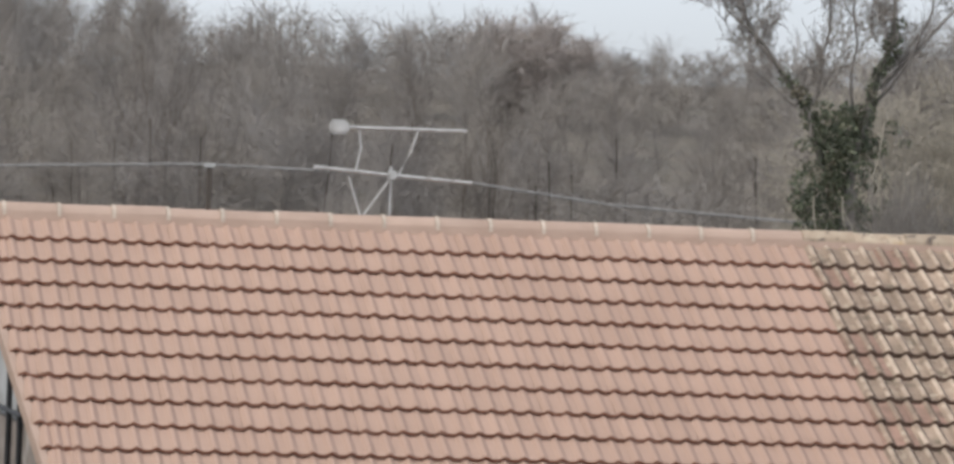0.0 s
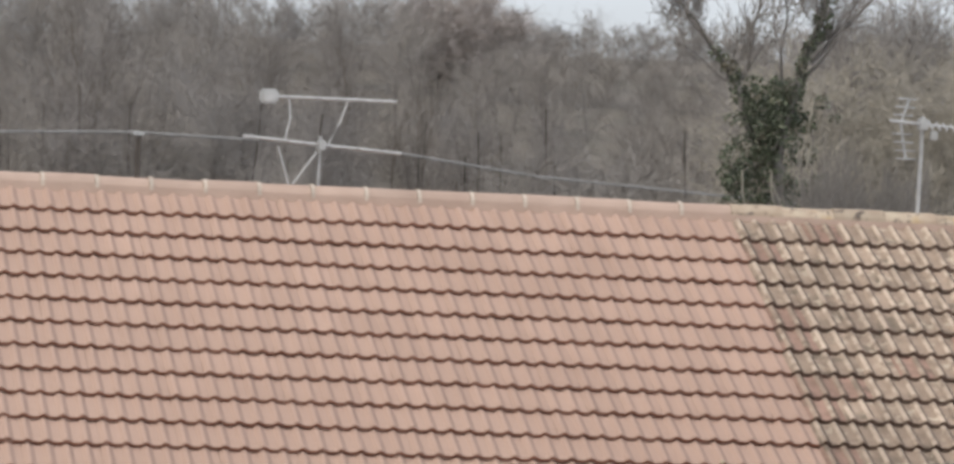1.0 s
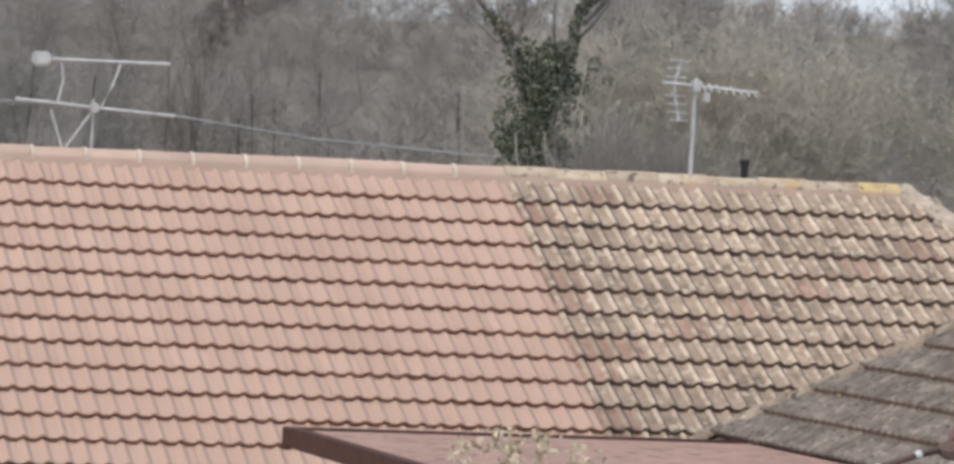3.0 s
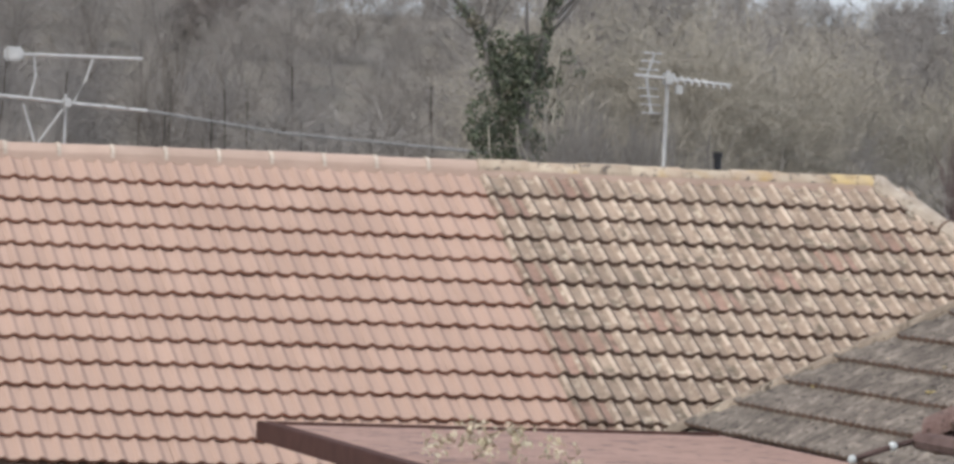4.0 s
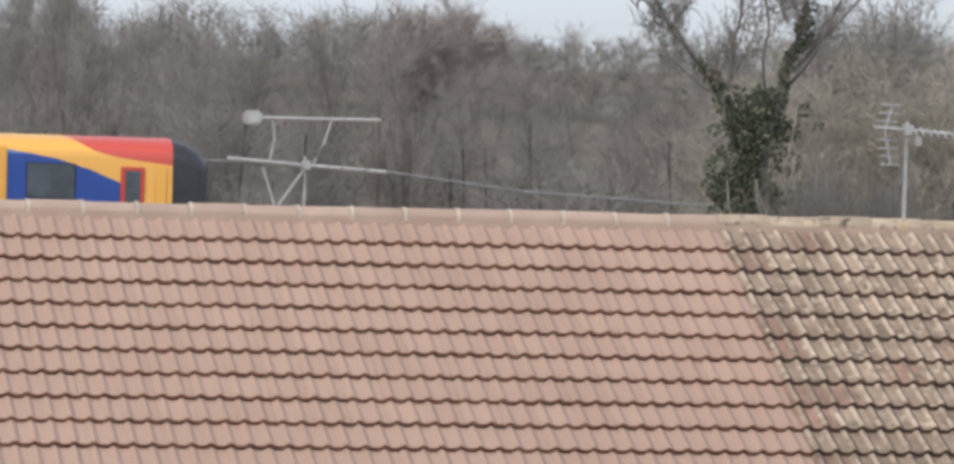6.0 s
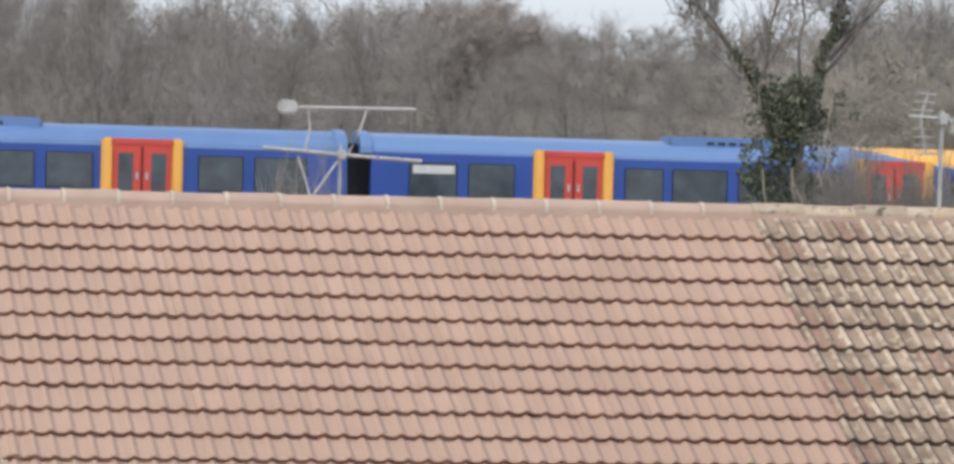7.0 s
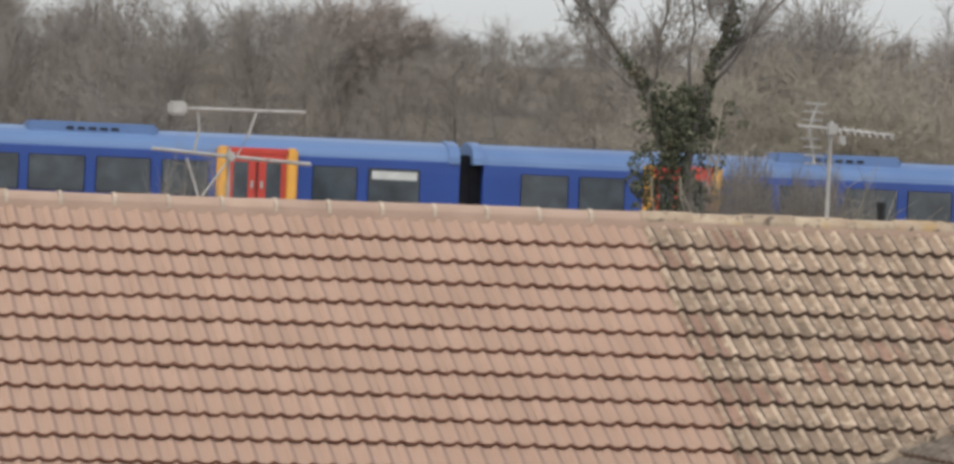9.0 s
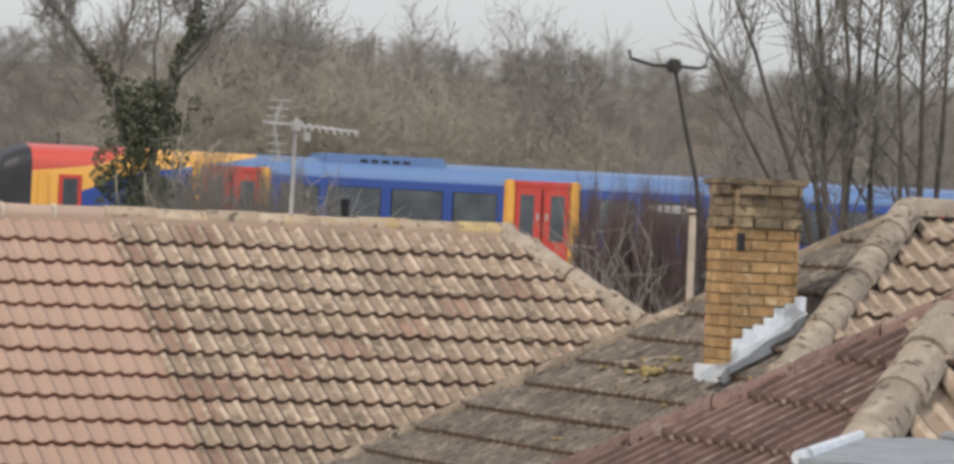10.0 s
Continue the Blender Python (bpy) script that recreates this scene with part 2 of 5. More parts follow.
M_LIV_REAR = livery("cab_livery_trailing", -1)


# ---------------------------------------------------------------- mesh helpers
def mesh_from(name, verts, faces, mats, smooth=False, index=None):
    me = bpy.data.meshes.new(name)
    me.from_pydata([tuple(v) for v in verts], [], [tuple(f) for f in faces])
    for m in (mats if isinstance(mats, (list, tuple)) else [mats]):
        me.materials.append(m)
    if index is not None:
        me.polygons.foreach_set("material_index", index)
    if smooth:
        me.polygons.foreach_set("use_smooth", [True] * len(me.polygons))
    me.update()
    return me


def thing(name, label, category, m=Matrix(), group="", kind=""):
    ob = new(name)
    ob.matrix_world = m
    return tagged(ob, label, category, group, kind)


def part(name, bm, mat, parent, label="", smooth=False):
    me = bpy.data.meshes.new(name)
    bm.to_mesh(me)
    bm.free()
    me.materials.append(mat)
    if smooth:
        me.polygons.foreach_set("use_smooth", [True] * len(me.polygons))
    ob = new(name, me)
    ob.parent = parent
    return tagged(ob, label)


def piece(name, me, parent, m):
    ob = new(name, me)
    ob.parent = parent
    ob.matrix_local = m
    return ob


def box(bm, x0, y0, z0, x1, y1, z1, bevel=0.0, m=None):
    r = bmesh.ops.create_cube(bm, size=1.0)
    vs = r["verts"]
    for v in vs:
        v.co = Vector(((x0 + x1) / 2 + v.co.x * (x1 - x0), (y0 + y1) / 2 + v.co.y * (y1 - y0), (z0 + z1) / 2 + v.co.z * (z1 - z0)))
    if bevel:
        es = list({e for v in vs for e in v.link_edges})
        vs = list({v for f in bmesh.ops.bevel(bm, geom=es, offset=bevel, segments=2, affect="EDGES")["faces"] for v in f.verts} | {v for v in vs if v.is_valid})
    if m is not None:
        for v in vs:
            v.co = m @ v.co
    return vs


def boxed(*a, **k):
    bm = bmesh.new()
    box(bm, *a, **k)
    return bm


def tube(bm, pts, radii, sides=8, caps=True):
    """A round bar through points."""
    pts = [Vector(p) for p in pts]
    if not isinstance(radii, (list, tuple)):
        radii = [radii] * len(pts)
    rings = []
    for i, p in enumerate(pts):
        d = (pts[min(i + 1, len(pts) - 1)] - pts[max(i - 1, 0)]).normalized()
        a = d.cross(Vector((0, 0, 1)) if abs(d.z) < 0.9 else Vector((1, 0, 0))).normalized()
        c = d.cross(a)
        rings.append([bm.verts.new(p + (a * math.cos(2 * math.pi * k / sides) + c * math.sin(2 * math.pi * k / sides)) * radii[i]) for k in range(sides)])
    for r0, r1 in zip(rings, rings[1:]):
        for k in range(sides):
            bm.faces.new((r0[k], r0[(k + 1) % sides], r1[(k + 1) % sides], r1[k]))
    if caps:
        bm.faces.new(rings[0][::-1])
        bm.faces.new(rings[-1])
    return bm


def tubed(pts, radii, sides=8):
    return tube(bmesh.new(), pts, radii, sides)


# ---------------------------------------------------------------- plan
AZ = radians(12.1)                                     # both bungalows' ridges run this way
U = Vector((math.cos(AZ), math.sin(AZ), 0))            # along the ridges
N = Vector((-math.sin(AZ), math.cos(AZ), 0))           # away from the camera
RIDGE = Vector((-2.442, 40.182, 4.8))                  # main ridge, where u is 0
PITCH = radians(30.2)
R2 = Vector((7.355, 34.104, 5.062))                    # hip peak of the neighbouring bungalow
PITCH_B, PITCH_A = radians(30.5), radians(33.9)
TB = radians(8.07)                                     # the railway's way
TU = Vector((math.cos(TB), math.sin(TB), -0.0065)).normalized()   # a slight fall along the line
TN = Vector((-math.sin(TB), math.cos(TB), 0))
TRACK = Vector((0, 130.64 + 1.4, 2.77))                # middle of the track at rail height
GAUGE, TILE = 0.345, 0.30


def frame_of(o, x, y, z):
    m = Matrix((x, y, z)).transposed().to_4x4()
    m.translation = o
    return m


# ---------------------------------------------------------------- ground
def ground_height(x, y):
    q = (Vector((x, y, 0)) - Vector((TRACK.x, TRACK.y, 0))).dot(TN)
    h = 0.0
    e = max(0.0, min(1.0, (9.0 - abs(q)) / 5.0))
    h = max(h, 2.3 * e * e * (3 - 2 * e))
    if q > 4:
        h = max(h, 2.3)
        k = max(0.0, min(1.0, (q - 14) / 105.0))
        h += 9.6 * k * k * (3 - 2 * k)
        h += (noise.noise(Vector((x * 0.03, y * 0.03, 0))) * 1.5) * k
    return h


def build_ground():
    xs = list(np.concatenate([np.linspace(-3000, -200, 10), np.linspace(-150, 150, 61), np.linspace(200, 3000, 10)]))
    ys = list(np.concatenate([np.linspace(-3000, -100, 8), np.linspace(-60, 100, 33), np.linspace(102, 330, 96), np.linspace(380, 3500, 12)]))
    verts = [(x, y, ground_height(x, y)) for y in ys for x in xs]
    w = len(xs)
    faces = [(j * w + i, j * w + i + 1, (j + 1) * w + i + 1, (j + 1) * w + i) for j in range(len(ys) - 1) for i in range(w - 1)]
    tagged(new("ground", mesh_from("ground", verts, faces, M_GROUND, smooth=True)), "brown leaf litter and rough winter grass", "ground", kind="structure")


def build_track():
    bed = thing("railway_track", "stone ballast bed with two steel rails", "railway", frame_of(TRACK, TU, TN, TU.cross(TN)), kind="structure")
    bm = bmesh.new()
    prof = [(-3.4, -0.7), (-2.0, -0.18), (2.0, -0.18), (3.4, -0.7)]
    a = [bm.verts.new((-400, y, z)) for y, z in prof]
    b = [bm.verts.new((400, y, z)) for y, z in prof]
    for i in range(3):
        bm.faces.new((a[i], b[i], b[i + 1], a[i + 1]))
    part("ballast", bm, M_BALLAST, bed)
    for s in (-0.72, 0.72):
        part("rail", boxed(-400, s - 0.035, -0.17, 400, s + 0.035, 0.0), M_STEEL, bed)


build_ground()
build_track()


# ---------------------------------------------------------------- roof tiles
def tile_mesh(name, mat, channel=None, width=TILE, length=0.41, roll=0.033, thick=0.03, rolls=2, nose=None, crest=None):
    """An interlocking tile with rounded rolls: x across, y up the slope from its nose, z out."""
    prof = ((0.0, 0.0), (0.08, 0.12), (0.16, 0.5), (0.24, 0.88), (0.32, 1.0), (0.42, 0.84), (0.52, 0.5), (0.62, 0.18), (0.7, 0.02), (0.85, 0.0))
    top = [(width * (k + f) / rolls, roll * h) for k in range(rolls) for f, h in prof] + [(width, 0.0)]
    verts, faces = [], []
    for x, z in top:
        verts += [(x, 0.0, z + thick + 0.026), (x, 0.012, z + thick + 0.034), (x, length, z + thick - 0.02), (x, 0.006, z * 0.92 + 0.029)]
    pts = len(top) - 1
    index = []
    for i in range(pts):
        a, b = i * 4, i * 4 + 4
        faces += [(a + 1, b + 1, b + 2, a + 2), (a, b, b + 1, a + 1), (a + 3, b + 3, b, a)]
        # Slot 1 is each roll's right flank, 3 its crest, 2 the nose.
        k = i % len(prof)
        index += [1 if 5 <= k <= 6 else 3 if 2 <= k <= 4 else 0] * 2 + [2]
    index += [0, 0]
    faces += [(3, 0, 1, 2), (pts * 4 + 2, pts * 4 + 1, pts * 4, pts * 4 + 3)]
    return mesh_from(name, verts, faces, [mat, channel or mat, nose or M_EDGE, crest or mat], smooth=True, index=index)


def tile_field(parent, origin, across, down, rows, spans, meshes, limit=300, near=None, margin=0.13):
    """Courses of tiles on a slope. spans(k) gives the course's two ends; meshes(u, k) the tile's mesh. Past the limit the rest is one part."""
    out = across.cross(-down).normalized()
    rnd = random.Random(5)
    rest = {}
    count = 0
    base = frame_of(origin, across, -down, out)
    for k, s in rows:
        u0, u1 = spans(s)
        i0 = math.floor(u0 / TILE)
        i = i0
        while i * TILE < u1 - 0.02:
            x = i * TILE
            if x > u0 - margin and x + TILE < u1 + margin:
                m = base @ Matrix.Translation((x + rnd.uniform(-0.003, 0.003), -s + rnd.uniform(-0.004, 0.004), rnd.uniform(-0.002, 0.003))) @ Matrix.Rotation(rnd.uniform(-0.006, 0.006), 4, "Z")
                me = meshes(x + TILE / 2, k)
                if count < limit and (near is None or near(x, s)):
                    piece("tile", me, parent, parent.matrix_world.inverted() @ m)
                    count += 1
                else:
                    rest.setdefault(me.name, (me, []))[1].append(m)
            i += 1
    for me, ms in rest.values():
        vs, fs = [], []
        src = [v.co.copy() for v in me.vertices]
        poly = [tuple(p.vertices) for p in me.polygons]
        inv = parent.matrix_world.inverted()
        for m in ms:
            o = len(vs)
            mm = inv @ m
            vs += [mm @ c for c in src]
            fs += [tuple(o + j for j in f) for f in poly]
        ob = new("more_tiles", mesh_from("more_tiles", vs, fs, list(me.materials), index=[p.material_index for p in me.polygons] * len(ms)))
        ob.parent = parent
        tagged(ob, kind="stuff")


def half_round(name, mat, length=0.45, radius=0.125, taper=0.0, sides=9, thick=0.02, sweep=186, drop=0.05):
    """A ridge or hip tile along x."""
    verts, faces = [], []
    for x, r in ((0, radius), (length, radius - taper)):
        for rr in (r, r - thick):
            for k in range(sides):
                a = radians(90 - sweep / 2 + sweep * k / (sides - 1))
                verts.append((x, math.cos(a) * rr, math.sin(a) * rr - drop))
    n = sides
    for k in range(n - 1):
        faces += [(k, k + 1, 2 * n + k + 1, 2 * n + k), (n + k + 1, n + k, 3 * n + k, 3 * n + k + 1),
                  (k + 1, k, n + k, n + k + 1), (2 * n + k, 2 * n + k + 1, 3 * n + k + 1, 3 * n + k)]
    return mesh_from(name, verts, faces, mat, smooth=False)


def slab(name, quad, thick, mat, parent):
    """A thick plane under the tiles."""
    a = [Vector(p) for p in quad]
    nrm = (a[1] - a[0]).cross(a[2] - a[0]).normalized()
    if nrm.z < 0:
        nrm = -nrm
    vs = a + [p - nrm * thick for p in a]
    k = len(a)
    faces = [tuple(range(k)), tuple(range(2 * k - 1, k - 1, -1))] + [(i, (i + 1) % k, k + (i + 1) % k, k + i) for i in range(k)]
    inv = parent.matrix_world.inverted()
    ob = new(name, mesh_from(name, [inv @ v for v in vs], faces, mat))
    ob.parent = parent
    return ob


def prism(name, base, z0, z1, mat, parent):
    vs = [Vector((p.x, p.y, z0)) for p in base] + [Vector((p.x, p.y, z1)) for p in base]
    k = len(base)
    faces = [tuple(range(k - 1, -1, -1)), tuple(range(k, 2 * k))] + [(i, (i + 1) % k, k + (i + 1) % k, k + i) for i in range(k)]
    inv = parent.matrix_world.inverted()
    ob = new(name, mesh_from(name, [inv @ v for v in vs], faces, mat))
    ob.parent = parent
    return ob


def hip_tiles(parent, a, b, me, length, rnd, gap_mesh=None):
    """Ridge or hip tiles from a down to b, each lapping a little unevenly."""
    d = (b - a)
    n = max(1, round(d.length / length))
    d.normalize()
    side = d.cross(Vector((0, 0, 1))).normalized()
    up = side.cross(d)
    inv = parent.matrix_world.inverted()
    for i in range(n):
        o = a + d * (i * length) + up * rnd.uniform(-0.006, 0.008)
        m = frame_of(o, d, -side, up) @ Matrix.Rotation(rnd.uniform(-0.012, 0.012), 4, "Z") @ Matrix.Rotation(rnd.uniform(-0.008, 0.008), 4, "Y")
        piece("ridge_tile", me(i), parent, inv @ m)
        if gap_mesh and i:
            piece("mortar_joint", gap_mesh, parent, inv @ frame_of(a + d * (i * length), d, -side, up))


# ---------------------------------------------------------------- main bungalow
def build_main_house():
    rnd = random.Random(11)
    house = thing("bungalow", "long bungalow roof, new terracotta tiles meeting weathered old ones", "house", frame_of(Vector((RIDGE.x, RIDGE.y, 0)), U, N, Vector((0, 0, 1))))
    down = (-N * math.cos(PITCH) + Vector((0, 0, -math.sin(PITCH)))).normalized()
    back = (N * math.cos(PITCH) + Vector((0, 0, -math.sin(PITCH)))).normalized()
    UL, UR, SL = -2.25, 8.17, 4.6
    hip = 0.68 * math.cos(PITCH)
    drop = SL * math.cos(PITCH)
    ins = Vector((0, 0, -0.06))
    P = lambda u, s, w=down: RIDGE + U * u + w * s + ins
    verge_u = lambda s: UL - 0.3 + 0.105 * s          # the gable end is out of square
    slab("roof_deck", [P(verge_u(0), 0), P(UR, 0), P(UR + hip * SL, SL), P(verge_u(SL), SL)], 0.08, M_HOUSE, house)
    slab("roof_deck", [P(verge_u(0), 0, back), P(UR, 0, back), P(UR + hip * SL, SL, back), P(verge_u(0), SL, back)], 0.08, M_HOUSE, house)
    slab("roof_deck", [P(UR, 0) - U * 0.02, P(UR + hip * SL, SL), P(UR + hip * SL, SL, back)], 0.08, M_OLD, house)
    z_eave = RIDGE.z - SL * math.sin(PITCH)
    q = [RIDGE + U * (UL + 0.12) - N * (drop - 0.4), RIDGE + U * (UR + hip * SL - 0.5) - N * (drop - 0.4), RIDGE + U * (UR + hip * SL - 0.5) + N * (drop - 0.4), RIDGE + U * (UL + 0.12) + N * (drop - 0.4)]
    prism("wall", q, 0, z_eave - 0.02, M_HOUSE, house)
    # gable wall and its verge
    inv = house.matrix_world.inverted()
    g = [RIDGE + U * (UL + 0.12) + N * (drop - 0.4), RIDGE + U * (UL + 0.12) - N * (drop - 0.4)]
    tri = [Vector((g[0].x, g[0].y, z_eave)), Vector((g[1].x, g[1].y, z_eave)), RIDGE + U * (UL + 0.12) + Vector((0, 0, -0.2))]
    ob = new("gable", mesh_from("gable", [inv @ v for v in tri] + [inv @ (v + U * 0.2) for v in tri], [(0, 1, 2), (5, 4, 3), (0, 2, 5, 3), (2, 1, 4, 5), (1, 0, 3, 4)], M_WALL))
    ob.parent = house
    x0 = UL + 0.12
    part("stone_course", boxed(x0 - 0.03, -2.55, 0.0, x0, 2.55, 3.1, bevel=0.008), M_STONE, house, "rough brown stone lower wall")
    for y, zt in ((-0.62, 3.85), (-1.52, 3.6)):
        part("downpipe", tubed([(x0 - 0.06, y, 0), (x0 - 0.06, y, zt)], 0.024), M_BLACK, house, "black downpipe")
    part("waste_pipe", tubed([(x0 - 0.09, -2.0, 3.18), (x0 - 0.09, 2.4, 3.18)], 0.022), M_BLACK, house, "black waste pipe")
    bm = bmesh.new()
    for w in (down, back):
        a = RIDGE + U * verge_u(0)
        along = (w + U * 0.105).normalized() if w is down else w
        side = (U - along * U.dot(along)).normalized()
        nn = along.cross(side)
        side, nn = (side, nn) if nn.z > 0 else (-side, -nn)
        box(bm, -0.05, -0.03, -0.14, SL, 0.03, -0.02, m=inv @ frame_of(a, along, side, nn))
    part("verge", bm, M_RIDGE, house)
    # tiles
    # New tiles: the right flank's shade is in the second colour.
    t_new = tile_mesh("tile_new", M_TILE, M_TILE_SHADE, roll=0.024)
    # Old rolls carry painted shade on right flanks and painted highlights on crests.
    t_old = tile_mesh("tile_old", M_OLD, M_OLD_SHADE_DIRT, roll=0.031, thick=0.036, nose=M_EDGE_OLD, crest=M_OLD_CREST)
    t_moss = tile_mesh("tile_moss", M_OLD_MOSS, M_OLD_SHADE_DIRT, roll=0.031, thick=0.036, nose=M_EDGE_OLD, crest=M_OLD)
    rows = [(k, 0.449 + GAUGE * k) for k in range(13)]
    edge = lambda k: 4.5 + (0.12 if k % 2 else -0.02)
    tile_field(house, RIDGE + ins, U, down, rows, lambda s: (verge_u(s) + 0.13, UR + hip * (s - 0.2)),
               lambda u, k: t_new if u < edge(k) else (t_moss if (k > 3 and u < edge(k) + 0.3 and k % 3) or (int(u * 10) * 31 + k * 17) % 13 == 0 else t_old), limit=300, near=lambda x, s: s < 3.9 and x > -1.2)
    half = tile_mesh("tile_half", M_TILE, M_TILE_SHADE, roll=0.024, width=TILE / 2, rolls=1)
    out = U.cross(-down).normalized()
    for k, s in rows:
        for x in (0.0, 0.15):
            piece("half_tile", half, house, inv @ frame_of(RIDGE + ins + U * (verge_u(s) + x) + down * s - out * (0.005 + x * 0.02), U, -down, out))
    # ridge
    bm = bmesh.new()
    for sgn in (-1, 1):
        box(bm, UL - 0.3, sgn * 0.085 - 0.02, RIDGE.z - 0.13, UR, sgn * 0.085 + 0.02, RIDGE.z - 0.035)
    part("ridge_bedding", bm, M_RIDGE, house)
    r_new = half_round("ridge_new", M_RIDGE, 0.447, 0.1)
    r_old = half_round("ridge_old", M_RIDGE_OLD, 0.447, 0.102)
    h_old = half_round("hip_old", M_HIP_PALE, 0.43, 0.12, taper=0.02)
    j_old = half_round("hip_joint", M_EDGE_OLD, 0.024, 0.12)
    mort = half_round("mortar", M_MORTAR, 0.03, 0.109, sides=9)
    r_lichen = half_round("ridge_lichen", M_LICHEN, 0.447, 0.106)
    top = Vector((0, 0, 0.0))
    a = RIDGE + U * -2.7 + top
    hip_tiles(house, a, RIDGE + U * 4.5 + top, lambda i: r_new, 0.45, rnd, mort)
    hip_tiles(house, RIDGE + U * 4.5 + top, RIDGE + U * 8.1 + top, lambda i: r_lichen if i > 6 else r_old, 0.45, rnd)
    hip_tiles(house, RIDGE + U * 8.08 + top, RIDGE + U * (8.17 + hip * SL) + down * SL, lambda i: h_old, 0.42, rnd, j_old)
    hip_tiles(house, RIDGE + U * 8.1 + top, RIDGE + U * (8.17 + hip * SL) + back * SL, lambda i: h_old, 0.42, rnd)
    return house


build_main_house()


# ---------------------------------------------------------------- neighbouring bungalow
def hip_roof(name, label, peak, pa, pb, run_a, ridge_len, mat_a, mat_b, hip_mat, hip_len, hip_r, far_me=None, first=0.42, roll_a=0.018, chan_a=None, gutter_mat=None):
    """A hipped roof: end face towards -u, front face towards -n."""
    rnd = random.Random(3)
    house = thing(name, label, "house", frame_of(Vector((peak.x, peak.y, 0)), U, N, Vector((0, 0, 1))))
    zd = run_a * math.tan(pa)
    run_b = zd / math.tan(pb)
    Z = Vector((0, 0, 1))
    ins = -Z * 0.06
    far = peak - U * run_a + N * run_b - Z * zd
    near = peak - U * run_a - N * run_b - Z * zd
    end_near = near + U * (run_a + ridge_len)
    end_far = far + U * (run_a + ridge_len)
    top2 = peak + U * ridge_len
    slab("roof_deck", [peak + ins, far + ins, near + ins], 0.07, mat_a, house)
    slab("roof_deck", [peak + ins, near + ins, end_near + ins, top2 + ins], 0.07, mat_b, house)
    slab("roof_deck", [peak + ins, top2 + ins, end_far + ins, far + ins], 0.07, mat_b, house)
    q = [near + U * 0.4 + N * 0.4, end_near + N * 0.4, end_far - N * 0.4, far + U * 0.4 - N * 0.4]
    prism("wall", q, 0, peak.z - zd - 0.1, M_HOUSE, house)
    wa = (-U * run_a - Z * zd).normalized()
    wb = (-N * run_b - Z * zd).normalized()
    la, lb = math.hypot(run_a, zd), math.hypot(run_b, zd)
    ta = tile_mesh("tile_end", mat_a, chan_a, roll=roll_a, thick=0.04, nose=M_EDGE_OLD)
    # Front tiles repeat the painted flank shade and crest highlight.
    tb = tile_mesh("tile_front", mat_b, M_OLD_SHADE_DIRT, roll=0.034, nose=M_EDGE_OLD, crest=M_OLD_CREST)
    na = int((la - first) / GAUGE) + 1
    ka = run_b / la
    tile_field(house, peak + ins, -N, wa, [(k, first + GAUGE * k) for k in range(na)], lambda s: (-ka * (s - 0.1), ka * (s - 0.1)), lambda u, k: ta)
    nb = int((lb - first) / GAUGE) + 1
    kb = run_a / lb
    tile_field(house, peak + ins, U, wb, [(k, first + GAUGE * k) for k in range(nb)], lambda s: (-kb * (s - 0.1), 3.0), lambda u, k: tb, limit=160, margin=0.02)
    hm = half_round("hip_tile", hip_mat, hip_len * 1.02, hip_r, taper=0.014, drop=0.035)
    fm = half_round("far_hip_tile", hip_mat, 0.44, hip_r * 0.62)
    hip_tiles(house, near, peak, lambda i: hm, hip_len, rnd)
    hip_tiles(house, far, peak, lambda i: far_me or fm, 0.45, rnd, half_round("hip_joint", M_EDGE_OLD, 0.02, hip_r * 0.62))
    hip_tiles(house, peak, top2, lambda i: hm, hip_len, rnd)
    # fascia and gutter along the end face
    inv = house.matrix_world.inverted()
    part("gutter", tubed([inv @ (near - U * 0.05 - Z * 0.06), inv @ (far - U * 0.05 - Z * 0.06)], 0.045), gutter_mat or M_BLACK, house)
    return house, wa, wb


def build_neighbour():
    return hip_roof("neighbour_bungalow", "hipped bungalow roof of lichened grey-brown tiles", R2, PITCH_A, PITCH_B, 3.3, 6.0, M_GREY, M_OLD, M_HIP, 0.42, 0.13, half_round("grey_hip", M_HIP_FAR, 0.44, 0.085))


build_neighbour()


def chimney_place(u, n, z):
    return R2 + U * u + N * n + Vector((0, 0, z - R2.z))


